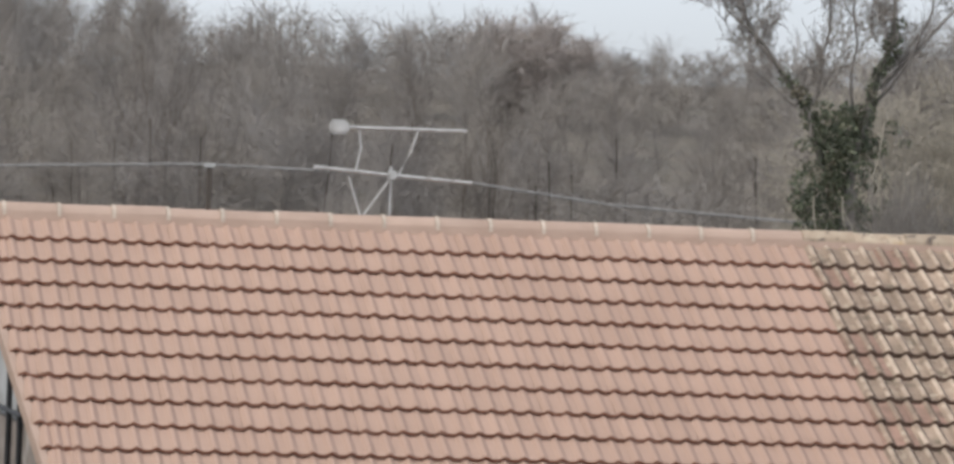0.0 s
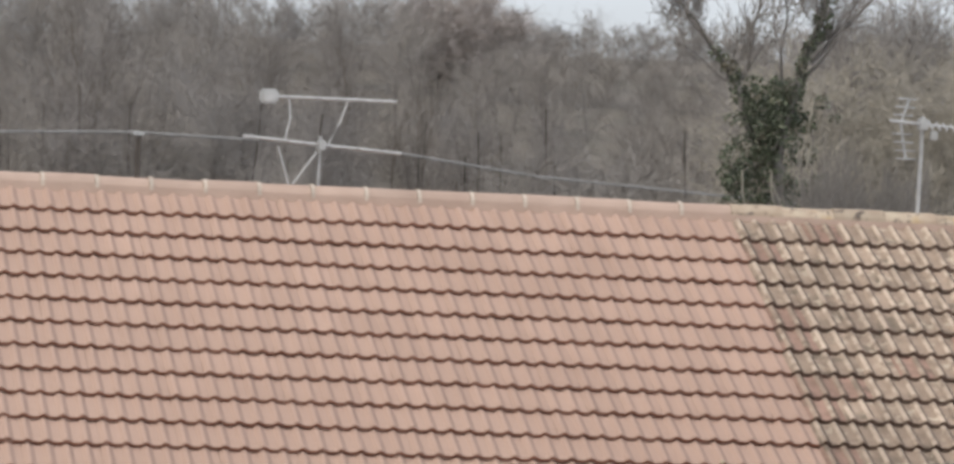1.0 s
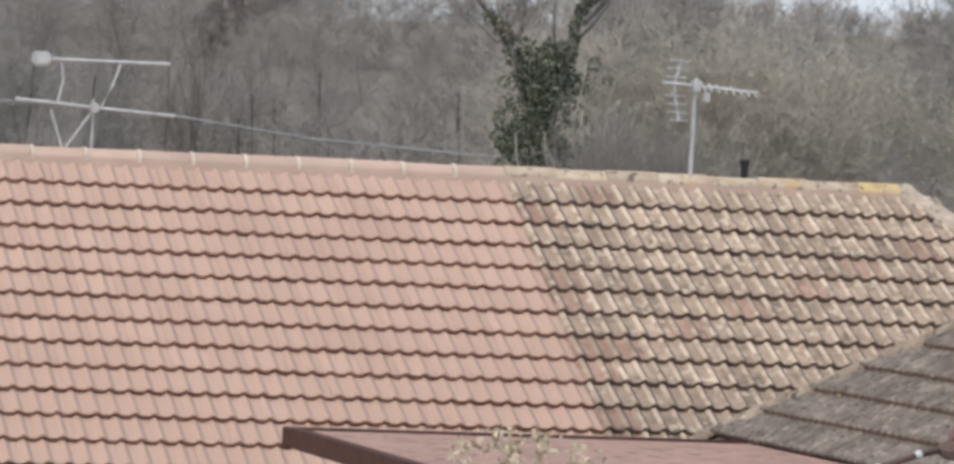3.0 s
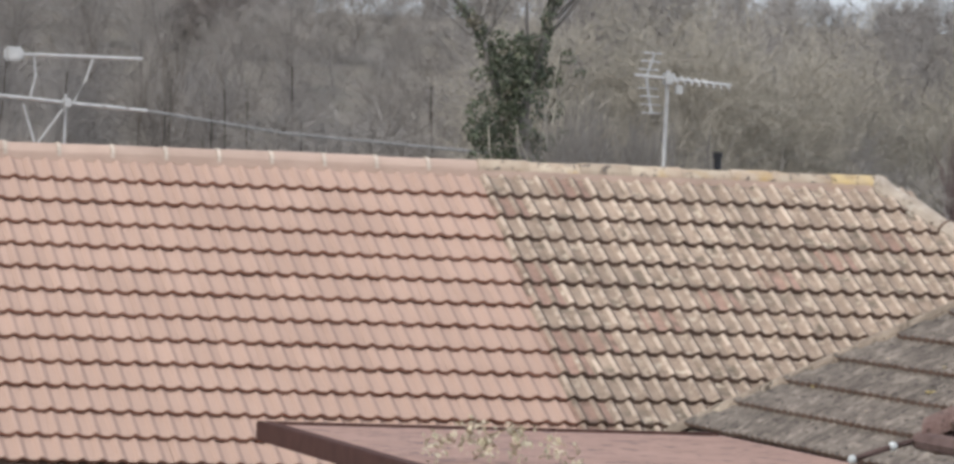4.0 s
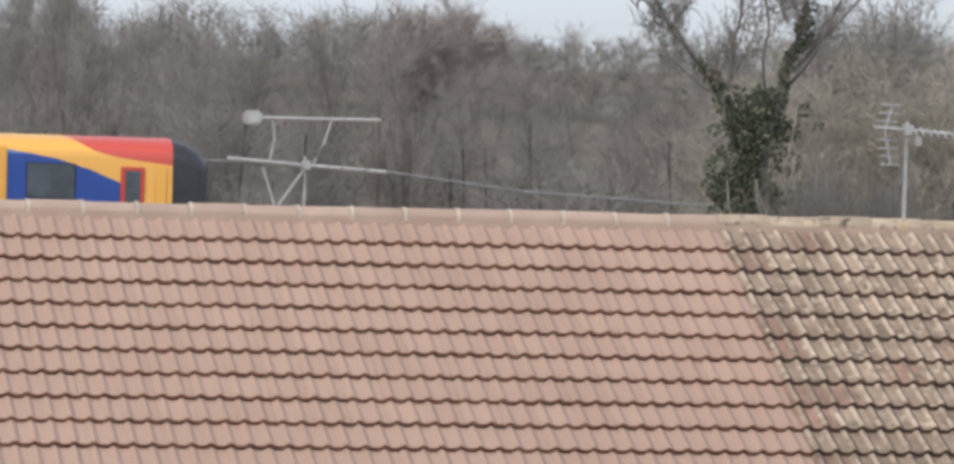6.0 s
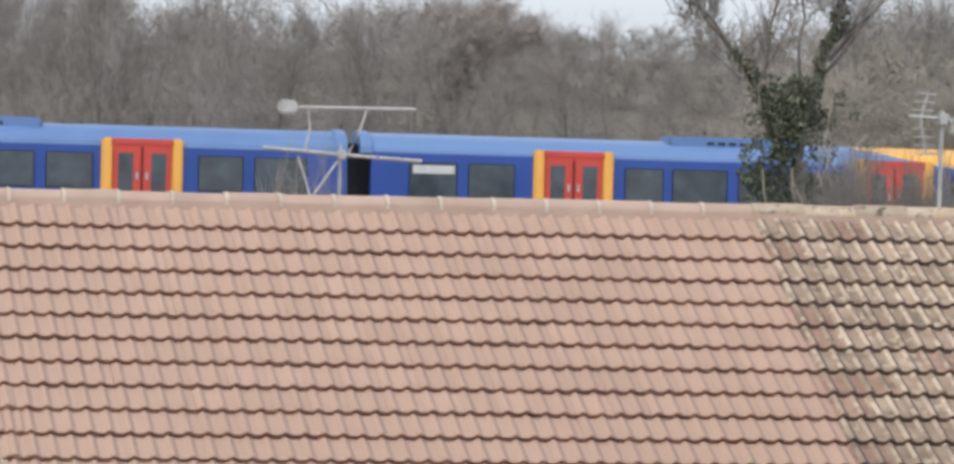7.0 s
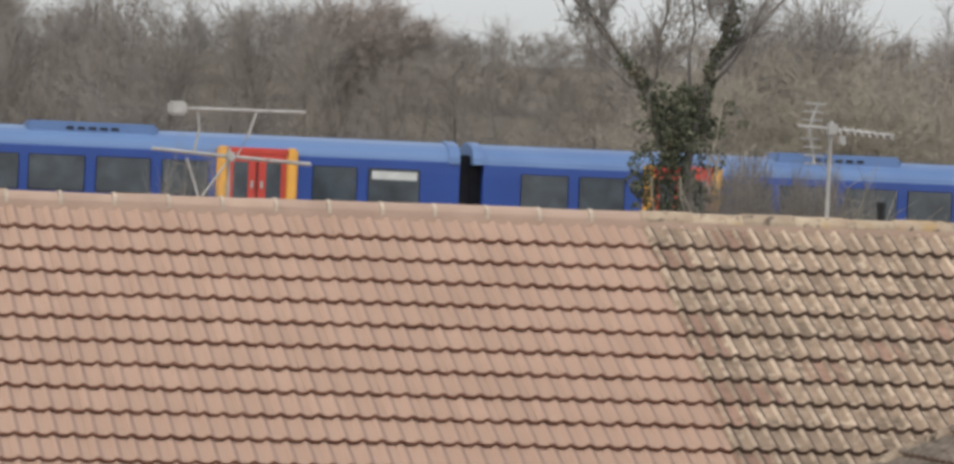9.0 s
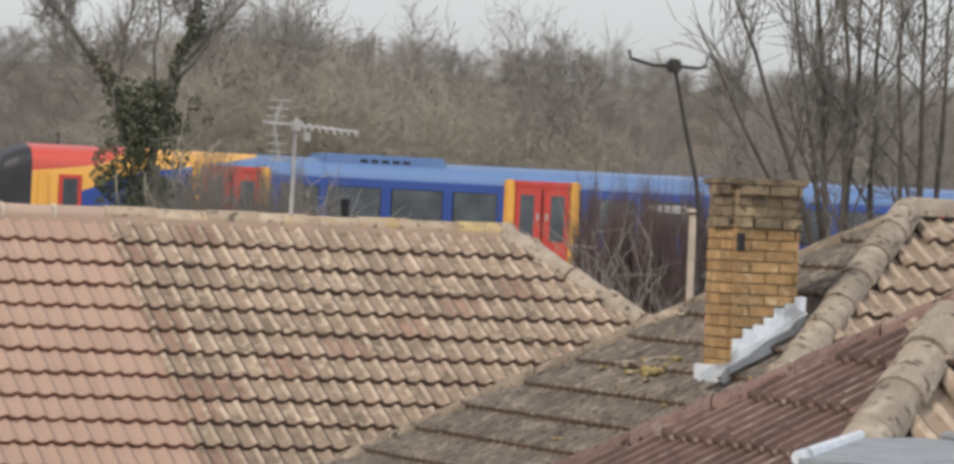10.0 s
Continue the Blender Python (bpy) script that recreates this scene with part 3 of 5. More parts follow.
def build_chimney():
    ch = thing("chimney", "yellow stock brick chimney with a sooty top", "chimney", frame_of(chimney_place(-1.79, -1.2, 0), U, N, Vector((0, 0, 1))))
    W, Dp = 0.46, 0.56
    z0, z1 = 3.6, 5.19
    part("core", boxed(0.012, 0.012, z0, W - 0.012, Dp - 0.012, z1 - 0.02), M_JOINT, ch)
    bw, bh, j = 0.21, 0.066, 0.009
    rnd = random.Random(9)
    me_c = {}

    def brick(l, d, mat):
        key = (round(l, 3), round(d, 3), mat.name)
        if key not in me_c:
            bm = boxed(0, 0, 0, l, d, bh, bevel=0.005)
            me = bpy.data.meshes.new("brick")
            bm.to_mesh(me)
            bm.free()
            me.materials.append(mat)
            me_c[key] = me
        return me_c[key]
    z, k = z0, 0
    while z < z1 - 0.05:
        mat = M_BRICK if z < 4.84 else M_BRICK_TOP
        out = 0.03 if z > z1 - 0.16 or 4.82 < z < 4.9 else 0.0
        x = 0.0
        first = True
        while x < W - 0.01:
            l = min((bw if k % 2 == 0 or not first else 0.1), W - x)
            piece("brick", brick(l - j, 0.1, mat), ch, Matrix.Translation((x + j / 2, -out + rnd.uniform(-0.004, 0.004), z)))
            piece("brick", brick(l - j, 0.1, mat), ch, Matrix.Translation((x + j / 2, Dp - 0.1 + out, z)))
            x += l
            first = False
        y = 0.1
        while y < Dp - 0.11:
            l = min(bw, Dp - 0.1 - y)
            for xx in (-out, W - 0.1 + out):
                piece("brick", brick(0.1, l - j, mat), ch, Matrix.Translation((xx, y + j / 2, z)))
            y += l
        z += 0.075
        k += 1
    bm = boxed(-0.035, -0.035, z - 0.012, W + 0.035, Dp + 0.035, z + 0.04, bevel=0.012)
    part("capping", bm, M_BRICK_TOP, ch, "weathered mortar capping")
    part("vent_hole", boxed(0.0, -0.008, 4.72, 0.05, 0.02, 4.84), M_BLACK, ch)
    # stepped lead flashing that climbs with the slope
    s = math.tan(PITCH_A)
    n = 7
    for i in range(n):
        x0, x1 = -0.02 + i * (W + 0.06) / n, -0.02 + (i + 1) * (W + 0.06) / n
        zb = 3.9 + s * x0
        part("step_flashing", boxed(x0, -0.04 - 0.003 * (i % 2), zb - 0.24, x1 + 0.006, -0.014, zb + 0.235 + 0.02 * (i % 3 == 1), bevel=0.004), M_LEAD, ch, "bright grey stepped lead")
    part("side_flashing", boxed(-0.045, -0.04, 3.7, -0.012, Dp + 0.03, 3.93, bevel=0.004), M_LEAD, ch)
    bm = bmesh.new()
    vs = []
    for i in range(9):
        f = i / 8
        x = -0.22 + f * (W + 0.27)
        zz = 3.9 + s * x + 0.075 + 0.012 * math.sin(i * 2.1)
        vs.append((bm.verts.new((x, 0.1 if x < -0.04 else -0.03, zz + 0.02)), bm.verts.new((x - 0.02 * (i % 3), -0.17 + 0.03 * (i % 2), zz))))
    for p, q in zip(vs, vs[1:]):
        bm.faces.new((p[0], p[1], q[1], q[0]))
    bmesh.ops.solidify(bm, geom=bm.faces[:], thickness=0.008)
    part("apron_flashing", bm, M_LEAD, ch)


build_chimney()


def build_near_roof():
    """The maroon hipped roof nearest the camera."""
    peak = Vector((4.778, 21.0, 4.556))
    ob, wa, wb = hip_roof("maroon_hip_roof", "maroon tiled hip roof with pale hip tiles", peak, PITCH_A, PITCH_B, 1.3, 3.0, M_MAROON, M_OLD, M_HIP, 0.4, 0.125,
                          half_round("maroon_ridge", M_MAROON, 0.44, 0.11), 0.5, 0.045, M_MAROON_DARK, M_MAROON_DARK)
    # gutter bracket with two white end caps at the far corner
    inv = ob.matrix_world.inverted()
    spots = [inv @ Vector(p) for p in ((3.16, 22.17, 3.63), (3.01, 22.1, 3.595), (2.82, 22.05, 3.53))]
    part("bracket", tubed(spots, 0.014), M_MAROON_DARK, ob, "dark gutter bracket")
    for c in spots[1:]:
        bm = bmesh.new()
        bmesh.ops.create_uvsphere(bm, u_segments=10, v_segments=6, radius=0.022, matrix=Matrix.Translation(c))
        part("end_cap", bm, M_BLIND, ob, "small white end cap")
    z = 4.0
    fl = thing("lead_flat_roof", "pale grey lead sheet roof with standing seams", "flat roof", frame_of(Vector((peak.x, peak.y, z)), U, N, Vector((0, 0, 1))))
    bm = bmesh.new()
    out = [(-0.86, -0.95), (-2.0, -2.96), (-1.4, -4.5), (3.0, -4.5), (3.0, -0.95)]
    lo = [bm.verts.new((x, y, -0.08)) for x, y in out]
    hi = [bm.verts.new((x, y, 0.0)) for x, y in out]
    bm.faces.new(hi)
    bm.faces.new(lo[::-1])
    for i in range(5):
        bm.faces.new((lo[i], lo[(i + 1) % 5], hi[(i + 1) % 5], hi[i]))
    part("lead_sheet", bm, M_SHEET, fl)
    for i in range(5):
        x = -0.5 + i * 0.6
        part("seam", tubed([(x - 0.3, -4.4, 0.012), (x, -1.0, 0.012)], 0.022), M_SHEET, fl)
    part("edge_roll", tubed([(-0.86, -0.95, 0.0), (-2.0, -2.96, 0.0)], 0.03), M_LEAD, fl)
    prism("wall", [fl.matrix_world @ Vector(p) for p in ((-0.8, -2.6, 0), (-0.8, -4.4, 0), (2.9, -4.4, 0), (2.9, -2.6, 0))], 0, z - 0.09, M_HOUSE, fl)


build_near_roof()


def build_flat_roof():
    o = R2 + Vector((0, 0, 2.86 - R2.z))
    fl = thing("flat_roof_extension", "pink-brown felt flat roof with a dark maroon fascia", "flat roof", frame_of(o, U, N, Vector((0, 0, 1))))
    part("felt", boxed(-6.75, -4.2, -0.03, -3.36, 2.25, 0.03, bevel=0.012), M_FELT, fl)
    part("upstand", boxed(-6.78, 2.22, 0.0, -3.4, 2.3, 0.05, bevel=0.012), M_FASCIA, fl)
    part("upstand", boxed(-6.82, -4.2, -0.02, -6.74, 2.3, 0.05, bevel=0.012), M_FASCIA, fl)
    part("fascia", boxed(-6.86, -4.2, -0.09, -6.8, 2.32, 0.05, bevel=0.008), M_FASCIA, fl)
    part("wall", boxed(-5.3, -4.1, -2.86, -3.5, 1.6, -0.05), M_HOUSE, fl)


build_flat_roof()


# ---------------------------------------------------------------- aerials
def build_left_aerial():
    a = thing("tv_aerial", "weathered aluminium boom aerial with a pale end box", "aerial", frame_of(RIDGE + U * 0.98, U, N, Vector((0, 0, 1))))
    part("mast", tubed([(0.0, 0.06, -0.1), (0.0, 0.06, 0.46)], 0.013), M_ALU, a)
    part("boom", tubed([(-0.4, 0.0, 0.77), (0.62, 0.0, 0.775)], 0.0145), M_ALU, a)
    part("reflector_box", boxed(-0.53, -0.07, 0.71, -0.385, 0.07, 0.83, bevel=0.02), M_ALU, a, "pale box at the end of the boom")
    part("lower_boom", tubed([(-0.66, 0.0, 0.43), (0.0, 0.0, 0.385), (0.68, 0.0, 0.345)], 0.0155), M_ALU, a)
    part("clamp", boxed(-0.03, -0.04, 0.345, 0.035, 0.08, 0.425, bevel=0.01), M_ALU, a)
    part("strut", tubed([(-0.29, 0.0, 0.765), (-0.27, 0.0, 0.6), (-0.31, 0.0, 0.4)], 0.01), M_ALU, a)
    part("strut", tubed([(0.21, 0.0, 0.77), (0.15, 0.0, 0.58), (0.06, 0.0, 0.4)], 0.01), M_ALU, a)
    part("brace", tubed([(-0.24, 0.03, 0.0), (-0.36, 0.02, 0.36)], 0.01), M_ALU, a)
    part("brace", tubed([(-0.22, 0.03, 0.05), (-0.02, 0.02, 0.34)], 0.01), M_ALU, a)
    for x in (-0.3, 0.3, 0.5, -0.52):
        part("element", tubed([(x, -0.16, 0.39 - 0.055 * x), (x, 0.16, 0.39 - 0.055 * x)], 0.006, 6), M_ALU, a)


def build_yagi():
    a = thing("tv_aerial", "aluminium yagi aerial with a double reflector on a mast", "aerial", frame_of(RIDGE + U * 6.17, U, N, Vector((0, 0, 1))))
    part("mast", tubed([(0.0, 0.05, -0.1), (0.012, 0.05, 0.88)], 0.018), M_ALU, a)
    part("boom", tubed([(-0.3, 0.0, 0.83), (0.56, 0.0, 0.775)], 0.014), M_ALU, a)
    part("reflector_arm", tubed([(-0.2, 0, 0.8), (-0.13, 0, 1.03)], 0.013), M_ALU, a)
    part("reflector_arm", tubed([(-0.2, 0, 0.82), (-0.14, 0, 0.5)], 0.013), M_ALU, a)
    for i, z in enumerate((1.02, 0.95, 0.88, 0.82, 0.72, 0.65, 0.58, 0.51)):
        x = -0.15 - 0.05 * (1 - abs(z - 0.8) / 0.25)
        part("reflector_rod", tubed([(x - 0.11, -0.1, z), (x + 0.12, 0.1, z)], 0.0085, 6), M_ALU, a)
    for i in range(8):
        x = 0.07 + i * 0.066
        part("director", tubed([(x - 0.02, -0.13, 0.765 - 0.004 * i), (x + 0.02, 0.13, 0.845 - 0.008 * i)], 0.008, 6), M_ALU, a)
    part("dipole_box", boxed(0.07, -0.03, 0.68, 0.13, 0.03, 0.76, bevel=0.008), M_ALU, a)
    part("bracket", boxed(-0.03, -0.03, 0.76, 0.04, 0.07, 0.86, bevel=0.006), M_ALU, a)
    s = thing("vent_pipe", "short black vent pipe behind the ridge", "vent", frame_of(RIDGE + U * 6.72 + N * 0.25, U, N, Vector((0, 0, 1))))
    part("pipe", tubed([(0, 0, -0.4), (0, 0, 0.16)], 0.035), M_BLACK, s)
    part("cap", tubed([(0, 0, 0.15), (0, 0, 0.2)], 0.045), M_BLACK, s)


def build_dipole_pole():
    p = thing("aerial_pole", "dark bent aerial pole with a crossbar and upturned ends", "aerial", frame_of(R2 + Vector((0, 0, -R2.z)), U, N, Vector((0, 0, 1))))
    y = 1.5
    part("pole", tubed([(-0.98, y, 4.0), (-0.98, y, 4.75), (-1.03, y, 5.2), (-1.14, y, 5.62), (-1.24, y, 6.05)], [0.022, 0.02, 0.018, 0.016, 0.014]), M_STEEL, p)
    part("crossbar", tubed([(-1.6, y, 6.15), (-1.59, y, 6.09), (-1.4, y, 6.045), (-1.24, y, 6.05), (-1.05, y, 6.04), (-0.99, y, 6.06), (-0.985, y, 6.13)], 0.013), M_STEEL, p)
    part("hub", boxed(-1.29, y - 0.05, 6.0, -1.2, y + 0.05, 6.1, bevel=0.015), M_STEEL, p)


build_left_aerial()
build_yagi()
build_dipole_pole()


def build_post():
    p = thing("concrete_post", "pale slender concrete post behind the roofs", "post", Matrix.Translation((7.66, 45.0, 0)))
    part("shaft", boxed(-0.032, -0.032, 0, 0.032, 0.032, 5.02, bevel=0.01), M_MORTAR, p)
    part("cap", boxed(-0.06, -0.06, 5.02, 0.06, 0.06, 5.06, bevel=0.012), M_MORTAR, p)


build_post()


# ---------------------------------------------------------------- trees
def grow(seed, height, spread=0.55, levels=4, forks=4, trunk=0.16, lean=0.0, twig=0.012, twigs=5, first=0.25, up=0.35):
    """A bare tree as lists of limb segments and twig segments: (start, end, radius at each)."""
    r = random.Random(seed)
    limbs, fine = [], []

    def rv():
        return Vector((r.gauss(0, 1), r.gauss(0, 1), r.gauss(0, 1)))

    def run(p, d, length, rad, level):
        n = 5 if level == 0 else (4 if level < 3 else 3)
        for i in range(n):
            d = (d + rv() * (0.07 if level == 0 else 0.16) + Vector((0, 0, up * (0.25 if level else 0.1)))).normalized()
            q = p + d * (length / n)
            r2 = rad * (0.86 if level == 0 else 0.78)
            (limbs if rad > twig * 1.6 else fine).append((p.copy(), q.copy(), rad, r2))
            frac = (i + 1) / n
            if level < levels and (level > 0 or frac > first):
                k = forks if level == 0 else max(2, forks - 1)
                for _ in range(k if (level or i > 0) else 1):
                    side = rv()
                    side = (side - d * side.dot(d)).normalized()
                    nd = (d * (1 - spread) + side * spread + Vector((0, 0, up * 0.3))).normalized()
                    run(q - d * r.random() * length / n * 0.6, nd, length * r.uniform(0.42, 0.68) * (1.0 if level else 0.8), max(twig, r2 * r.uniform(0.42, 0.62)), level + 1)
            elif level >= levels:
                for _ in range(twigs):
                    nd = (d + rv() * 0.55).normalized()
                    fine.append((q.copy(), q + nd * length * r.uniform(0.4, 0.9), twig, twig * 0.5))
            p, rad = q, r2

    run(Vector((0, 0, -0.3)), Vector((lean, 0, 1)).normalized(), height * 0.62, trunk, 0)
    return limbs, fine


def wood_arrays(limbs, fine, seed=0, thin=1.0, least=0.0):
    """Prisms for limbs and flat slivers for twigs and for limbs under the least radius, as numpy arrays; thin narrows the twigs."""
    V, F, mi = [], [], []
    fine = [(p, q, a / thin, b / thin) for p, q, a, b in limbs if a < least] + fine
    for p, q, a, b in limbs:
        if a < least:
            continue
        d = (q - p).normalized()
        x = d.cross(Vector((0.3, 0.9, 0.1))).normalized()
        y = d.cross(x)
        o = len(V)
        for c, r in ((p, a), (q, b)):
            for k in range(4):
                t = k * math.pi / 2
                V.append(c + (x * math.cos(t) + y * math.sin(t)) * r)
        for k in range(4):
            F.append((o + k, o + (k + 1) % 4, o + 4 + (k + 1) % 4, o + 4 + k))
            mi.append(0)
    rr = random.Random(seed)
    for p, q, a, b in fine:
        d = (q - p).normalized()
        x = d.cross(Vector((rr.uniform(-0.5, 0.5), 1, rr.uniform(-0.5, 0.5)))).normalized()
        o = len(V)
        a, b = a * thin, b * thin
        V += [p - x * a, p + x * a, q + x * b, q - x * b]
        F.append((o, o + 1, o + 2, o + 3))
        mi.append(1)
    return np.array([tuple(v) for v in V]), np.array(F), np.array(mi, dtype=np.int32)


def quad_mesh(name, V, F, mi, mats):
    me = bpy.data.meshes.new(name)
    me.vertices.add(len(V))
    me.vertices.foreach_set("co", np.ascontiguousarray(V, dtype=np.float32).ravel())
    me.loops.add(len(F) * 4)
    me.loops.foreach_set("vertex_index", np.ascontiguousarray(F, dtype=np.int32).ravel())
    me.polygons.add(len(F))
    me.polygons.foreach_set("loop_start", np.arange(0, len(F) * 4, 4, dtype=np.int32))
    me.polygons.foreach_set("material_index", mi)
    for m in mats:
        me.materials.append(m)
    me.update(calc_edges=True)
    return me


def forest(name, label, variants, spots, mats, sink=0.0):
    VV, FF, MM = [], [], []
    off = 0
    for k, x, y, s, turn in spots:
        V, F, mi = variants[k]
        c, sn = math.cos(turn), math.sin(turn)
        W = np.empty_like(V)
        wide = s if s > 6 else 0.6 * s + 2.4
        W[:, 0] = (V[:, 0] * c - V[:, 1] * sn) * wide + x
        W[:, 1] = (V[:, 0] * sn + V[:, 1] * c) * wide + y
        W[:, 2] = (V[:, 2] - sink) * s + ground_height(x, y) - 0.1
        VV.append(W)
        FF.append(F + off)
        MM.append(mi)
        off += len(V)
    ob = new(name, quad_mesh(name, np.concatenate(VV), np.concatenate(FF), np.concatenate(MM), mats))
    return tagged(ob, label, "woodland", kind="stuff")


def tree(name, label, where, arrays, mats):
    t = thing(name, label, "tree", Matrix.Translation(where))
    V, F, mi = arrays
    lim = mi == 0
    for nm, sel, mat in (("trunk", lim, mats[0]), ("crown", ~lim, mats[1])):
        used = np.unique(F[sel])
        remap = np.zeros(len(V), dtype=np.int64)
        remap[used] = np.arange(len(used))
        ob = new(nm, quad_mesh(nm, V[used], remap[F[sel]], np.zeros(sel.sum(), dtype=np.int32), [mat]))
        ob.parent = t
    return t


def unit(arrays):
    """Scaled to a height of one metre."""
    V, F, mi = arrays
    return V / V[:, 2].max(), F, mi


def build_woods():
    rnd = random.Random(21)
    var = [unit(wood_arrays(*grow(100 + i, 8.0, spread=0.52, levels=2, forks=4, trunk=0.11, twig=0.018, twigs=2, first=0.2, up=0.32), seed=i, thin=0.55, least=0.05)) for i in range(6)]
    low = [unit(wood_arrays(*grow(200 + i, 3.5, spread=0.55, levels=2, forks=3, trunk=0.04, twig=0.016, twigs=2, first=0.0, up=0.4), seed=i, thin=0.5, least=0.05)) for i in range(4)]
    thin = [unit(wood_arrays(*grow(250 + i, 11.0, spread=0.42, levels=2, forks=3, trunk=0.12, twig=0.02, twigs=3, first=0.35, up=0.6), seed=i, thin=0.45, least=0.04)) for i in range(3)]

    def place(q, t):
        return Vector((TRACK.x, TRACK.y, 0)) + TN * q + Vector((TU.x, TU.y, 0)) * t

    def crest(p):
        """Height of the canopy's outline against the sky, over the eye's level, by bearing."""
        b = p.x / p.y
        return 0.0345 + 0.0025 * noise.noise(Vector((b * 60, 3.1, 0))) + 0.008 * max(0.0, min(1.0, (-0.008 - b) / 0.02)) + 0.0045 * max(0.0, min(1.0, (0.032 - b) / 0.03))
    spots = []
    for row, (q, step) in enumerate(((12, 2.7), (19, 2.9), (28, 3.0), (40, 2.9), (56, 2.6), (70, 2.8))):
        t = -45.0
        while t < 80:
            p = place(q + rnd.uniform(-3, 3), t)
            top = EYE.z + crest(p) * p.y * (0.62, 0.68, 0.74, 0.82, 0.9, 0.95)[row]
            h = max(3.2, top - ground_height(p.x, p.y)) * rnd.uniform(0.84, 1.06)
            spots.append((rnd.randrange(6), p.x, p.y, h, rnd.uniform(0, 6.28)))
            t += step * rnd.uniform(0.7, 1.3)
    bushy = []
    for q in (86, 96, 106, 116):
        t = -48.0
        while t < 82:
            p = place(q + rnd.uniform(-3, 3), t)
            top = EYE.z + crest(p) * p.y
            bushy.append((rnd.randrange(4), p.x, p.y, max(2.5, top - ground_height(p.x, p.y)) * (rnd.uniform(1.0, 1.42) if p.x < -3.3 else rnd.uniform(1.0, 1.36)), rnd.uniform(0, 6.28)))
            t += rnd.uniform(1.9, 3.1) if p.x < -4 else rnd.uniform(1.0, 1.9)
    crown = [unit(wood_arrays(*grow(270 + i, 5.0, spread=0.5, levels=2, forks=3, trunk=0.05, twig=0.018, twigs=2, first=0.0, up=0.4), seed=i, thin=0.65, least=0.05)) for i in range(4)]
    forest("skyline_woodland", "leafless treetops along the skyline of the rise", crown, bushy, [M_TWIG, M_TWIG], 0.25)
    forest("bare_woodland", "dense grey-brown leafless winter woodland on a rise", var, spots, [M_BARK, M_TWIG])
    spots = []
    for i in range(100):
        p = place(rnd.uniform(80, 112), rnd.uniform(-44, -5.5) if i < 88 else rnd.uniform(12, 62))
        h = EYE.z + p.y * (rnd.uniform(0.046, 0.06) if i < 88 else rnd.uniform(0.037, 0.044)) - ground_height(p.x, p.y)
        spots.append((rnd.randrange(3), p.x, p.y, h, rnd.uniform(0, 6.28)))
    forest("tall_bare_trees", "tall thin leafless trees standing over the woodland", thin, spots, [M_BARK, M_TWIG])
    spots = []
    for i in range(120):
        p = place(rnd.uniform(9, 34), rnd.uniform(-38, 2) if i < 96 else rnd.uniform(0, 60))
        spots.append((rnd.randrange(3), p.x, p.y, rnd.uniform(4.5, 9.5), rnd.uniform(0, 6.28)))
    slim = []
    for i in range(3):
        V, F, mi = unit(wood_arrays(*grow(250 + i, 11.0, spread=0.42, levels=2, forks=2, trunk=0.13, twig=0.02, twigs=1, first=0.35, up=0.6), seed=i, thin=0.5, least=0.05))
        slim.append((V * np.array([0.5, 0.5, 1.0]), F, mi))
    forest("bare_stems", "dark slender stems standing in the woodland", slim, spots, [M_BARK_DARK, M_STEM])
    spots = []
    for q in (8, 12):
        t = -40.0
        while t < 70:
            p = place(q + rnd.uniform(-1.5, 1.5), t)
            spots.append((rnd.randrange(4), p.x, p.y, rnd.uniform(2.2, 4.8), rnd.uniform(0, 6.28)))
            t += rnd.uniform(1.8, 3.1)
    forest("bare_undergrowth", "tangled leafless scrub along the railway bank", low, spots, [M_BARK, M_TWIG])
    # the round-headed tree on the skyline
    p = Vector((-1.7, 220.0, ground_height(-1.7, 220.0)))
    for i, (dx, k) in enumerate(((0.0, 1.0), (-0.22, 0.93), (0.25, 0.95), (0.08, 0.86))):
        V, F, mi = unit(wood_arrays(*grow(777 + i, 7.0, spread=0.62, levels=2, forks=5, trunk=0.14, twig=0.02, twigs=5, first=0.05, up=0.2), seed=i, thin=0.5, least=0.05))
        h = 15.3 - p.z
        V[:, :2] *= 0.62 / np.abs(V[:, :2]).max()
        V[:, 2] *= k
        tree("round_headed_tree", "leafless tree with a dense round brown crown", p + Vector((dx * h, 0.6 * i, 0)), (V * h, F, mi), [M_TWIG, M_CROWN])


build_woods()


def leaf_cloud(centres, per, size, seed):
    r = np.random.RandomState(seed)
    V = []
    for (x, y, z, rx, rz) in centres:
        k = int(per * rx * rz / 0.2)
        d = r.normal(size=(k, 3))
        d /= np.linalg.norm(d, axis=1)[:, None]
        rad = r.uniform(0.55, 1.05, size=(k, 1)) ** 0.6
        c = d * rad * np.array([rx, rx, rz]) + np.array([x, y, z])
        a = r.normal(size=(k, 3))
        a /= np.linalg.norm(a, axis=1)[:, None]
        b = np.cross(a, r.normal(size=(k, 3)))
        b /= np.linalg.norm(b, axis=1)[:, None]
        s = size * r.uniform(0.6, 1.3, size=(k, 1))
        V.append(np.stack([c - a * s, c - b * s * 0.7, c + a * s, c + b * s * 0.7], axis=1).reshape(-1, 3))
    V = np.concatenate(V)
    return V, np.arange(len(V)).reshape(-1, 4)


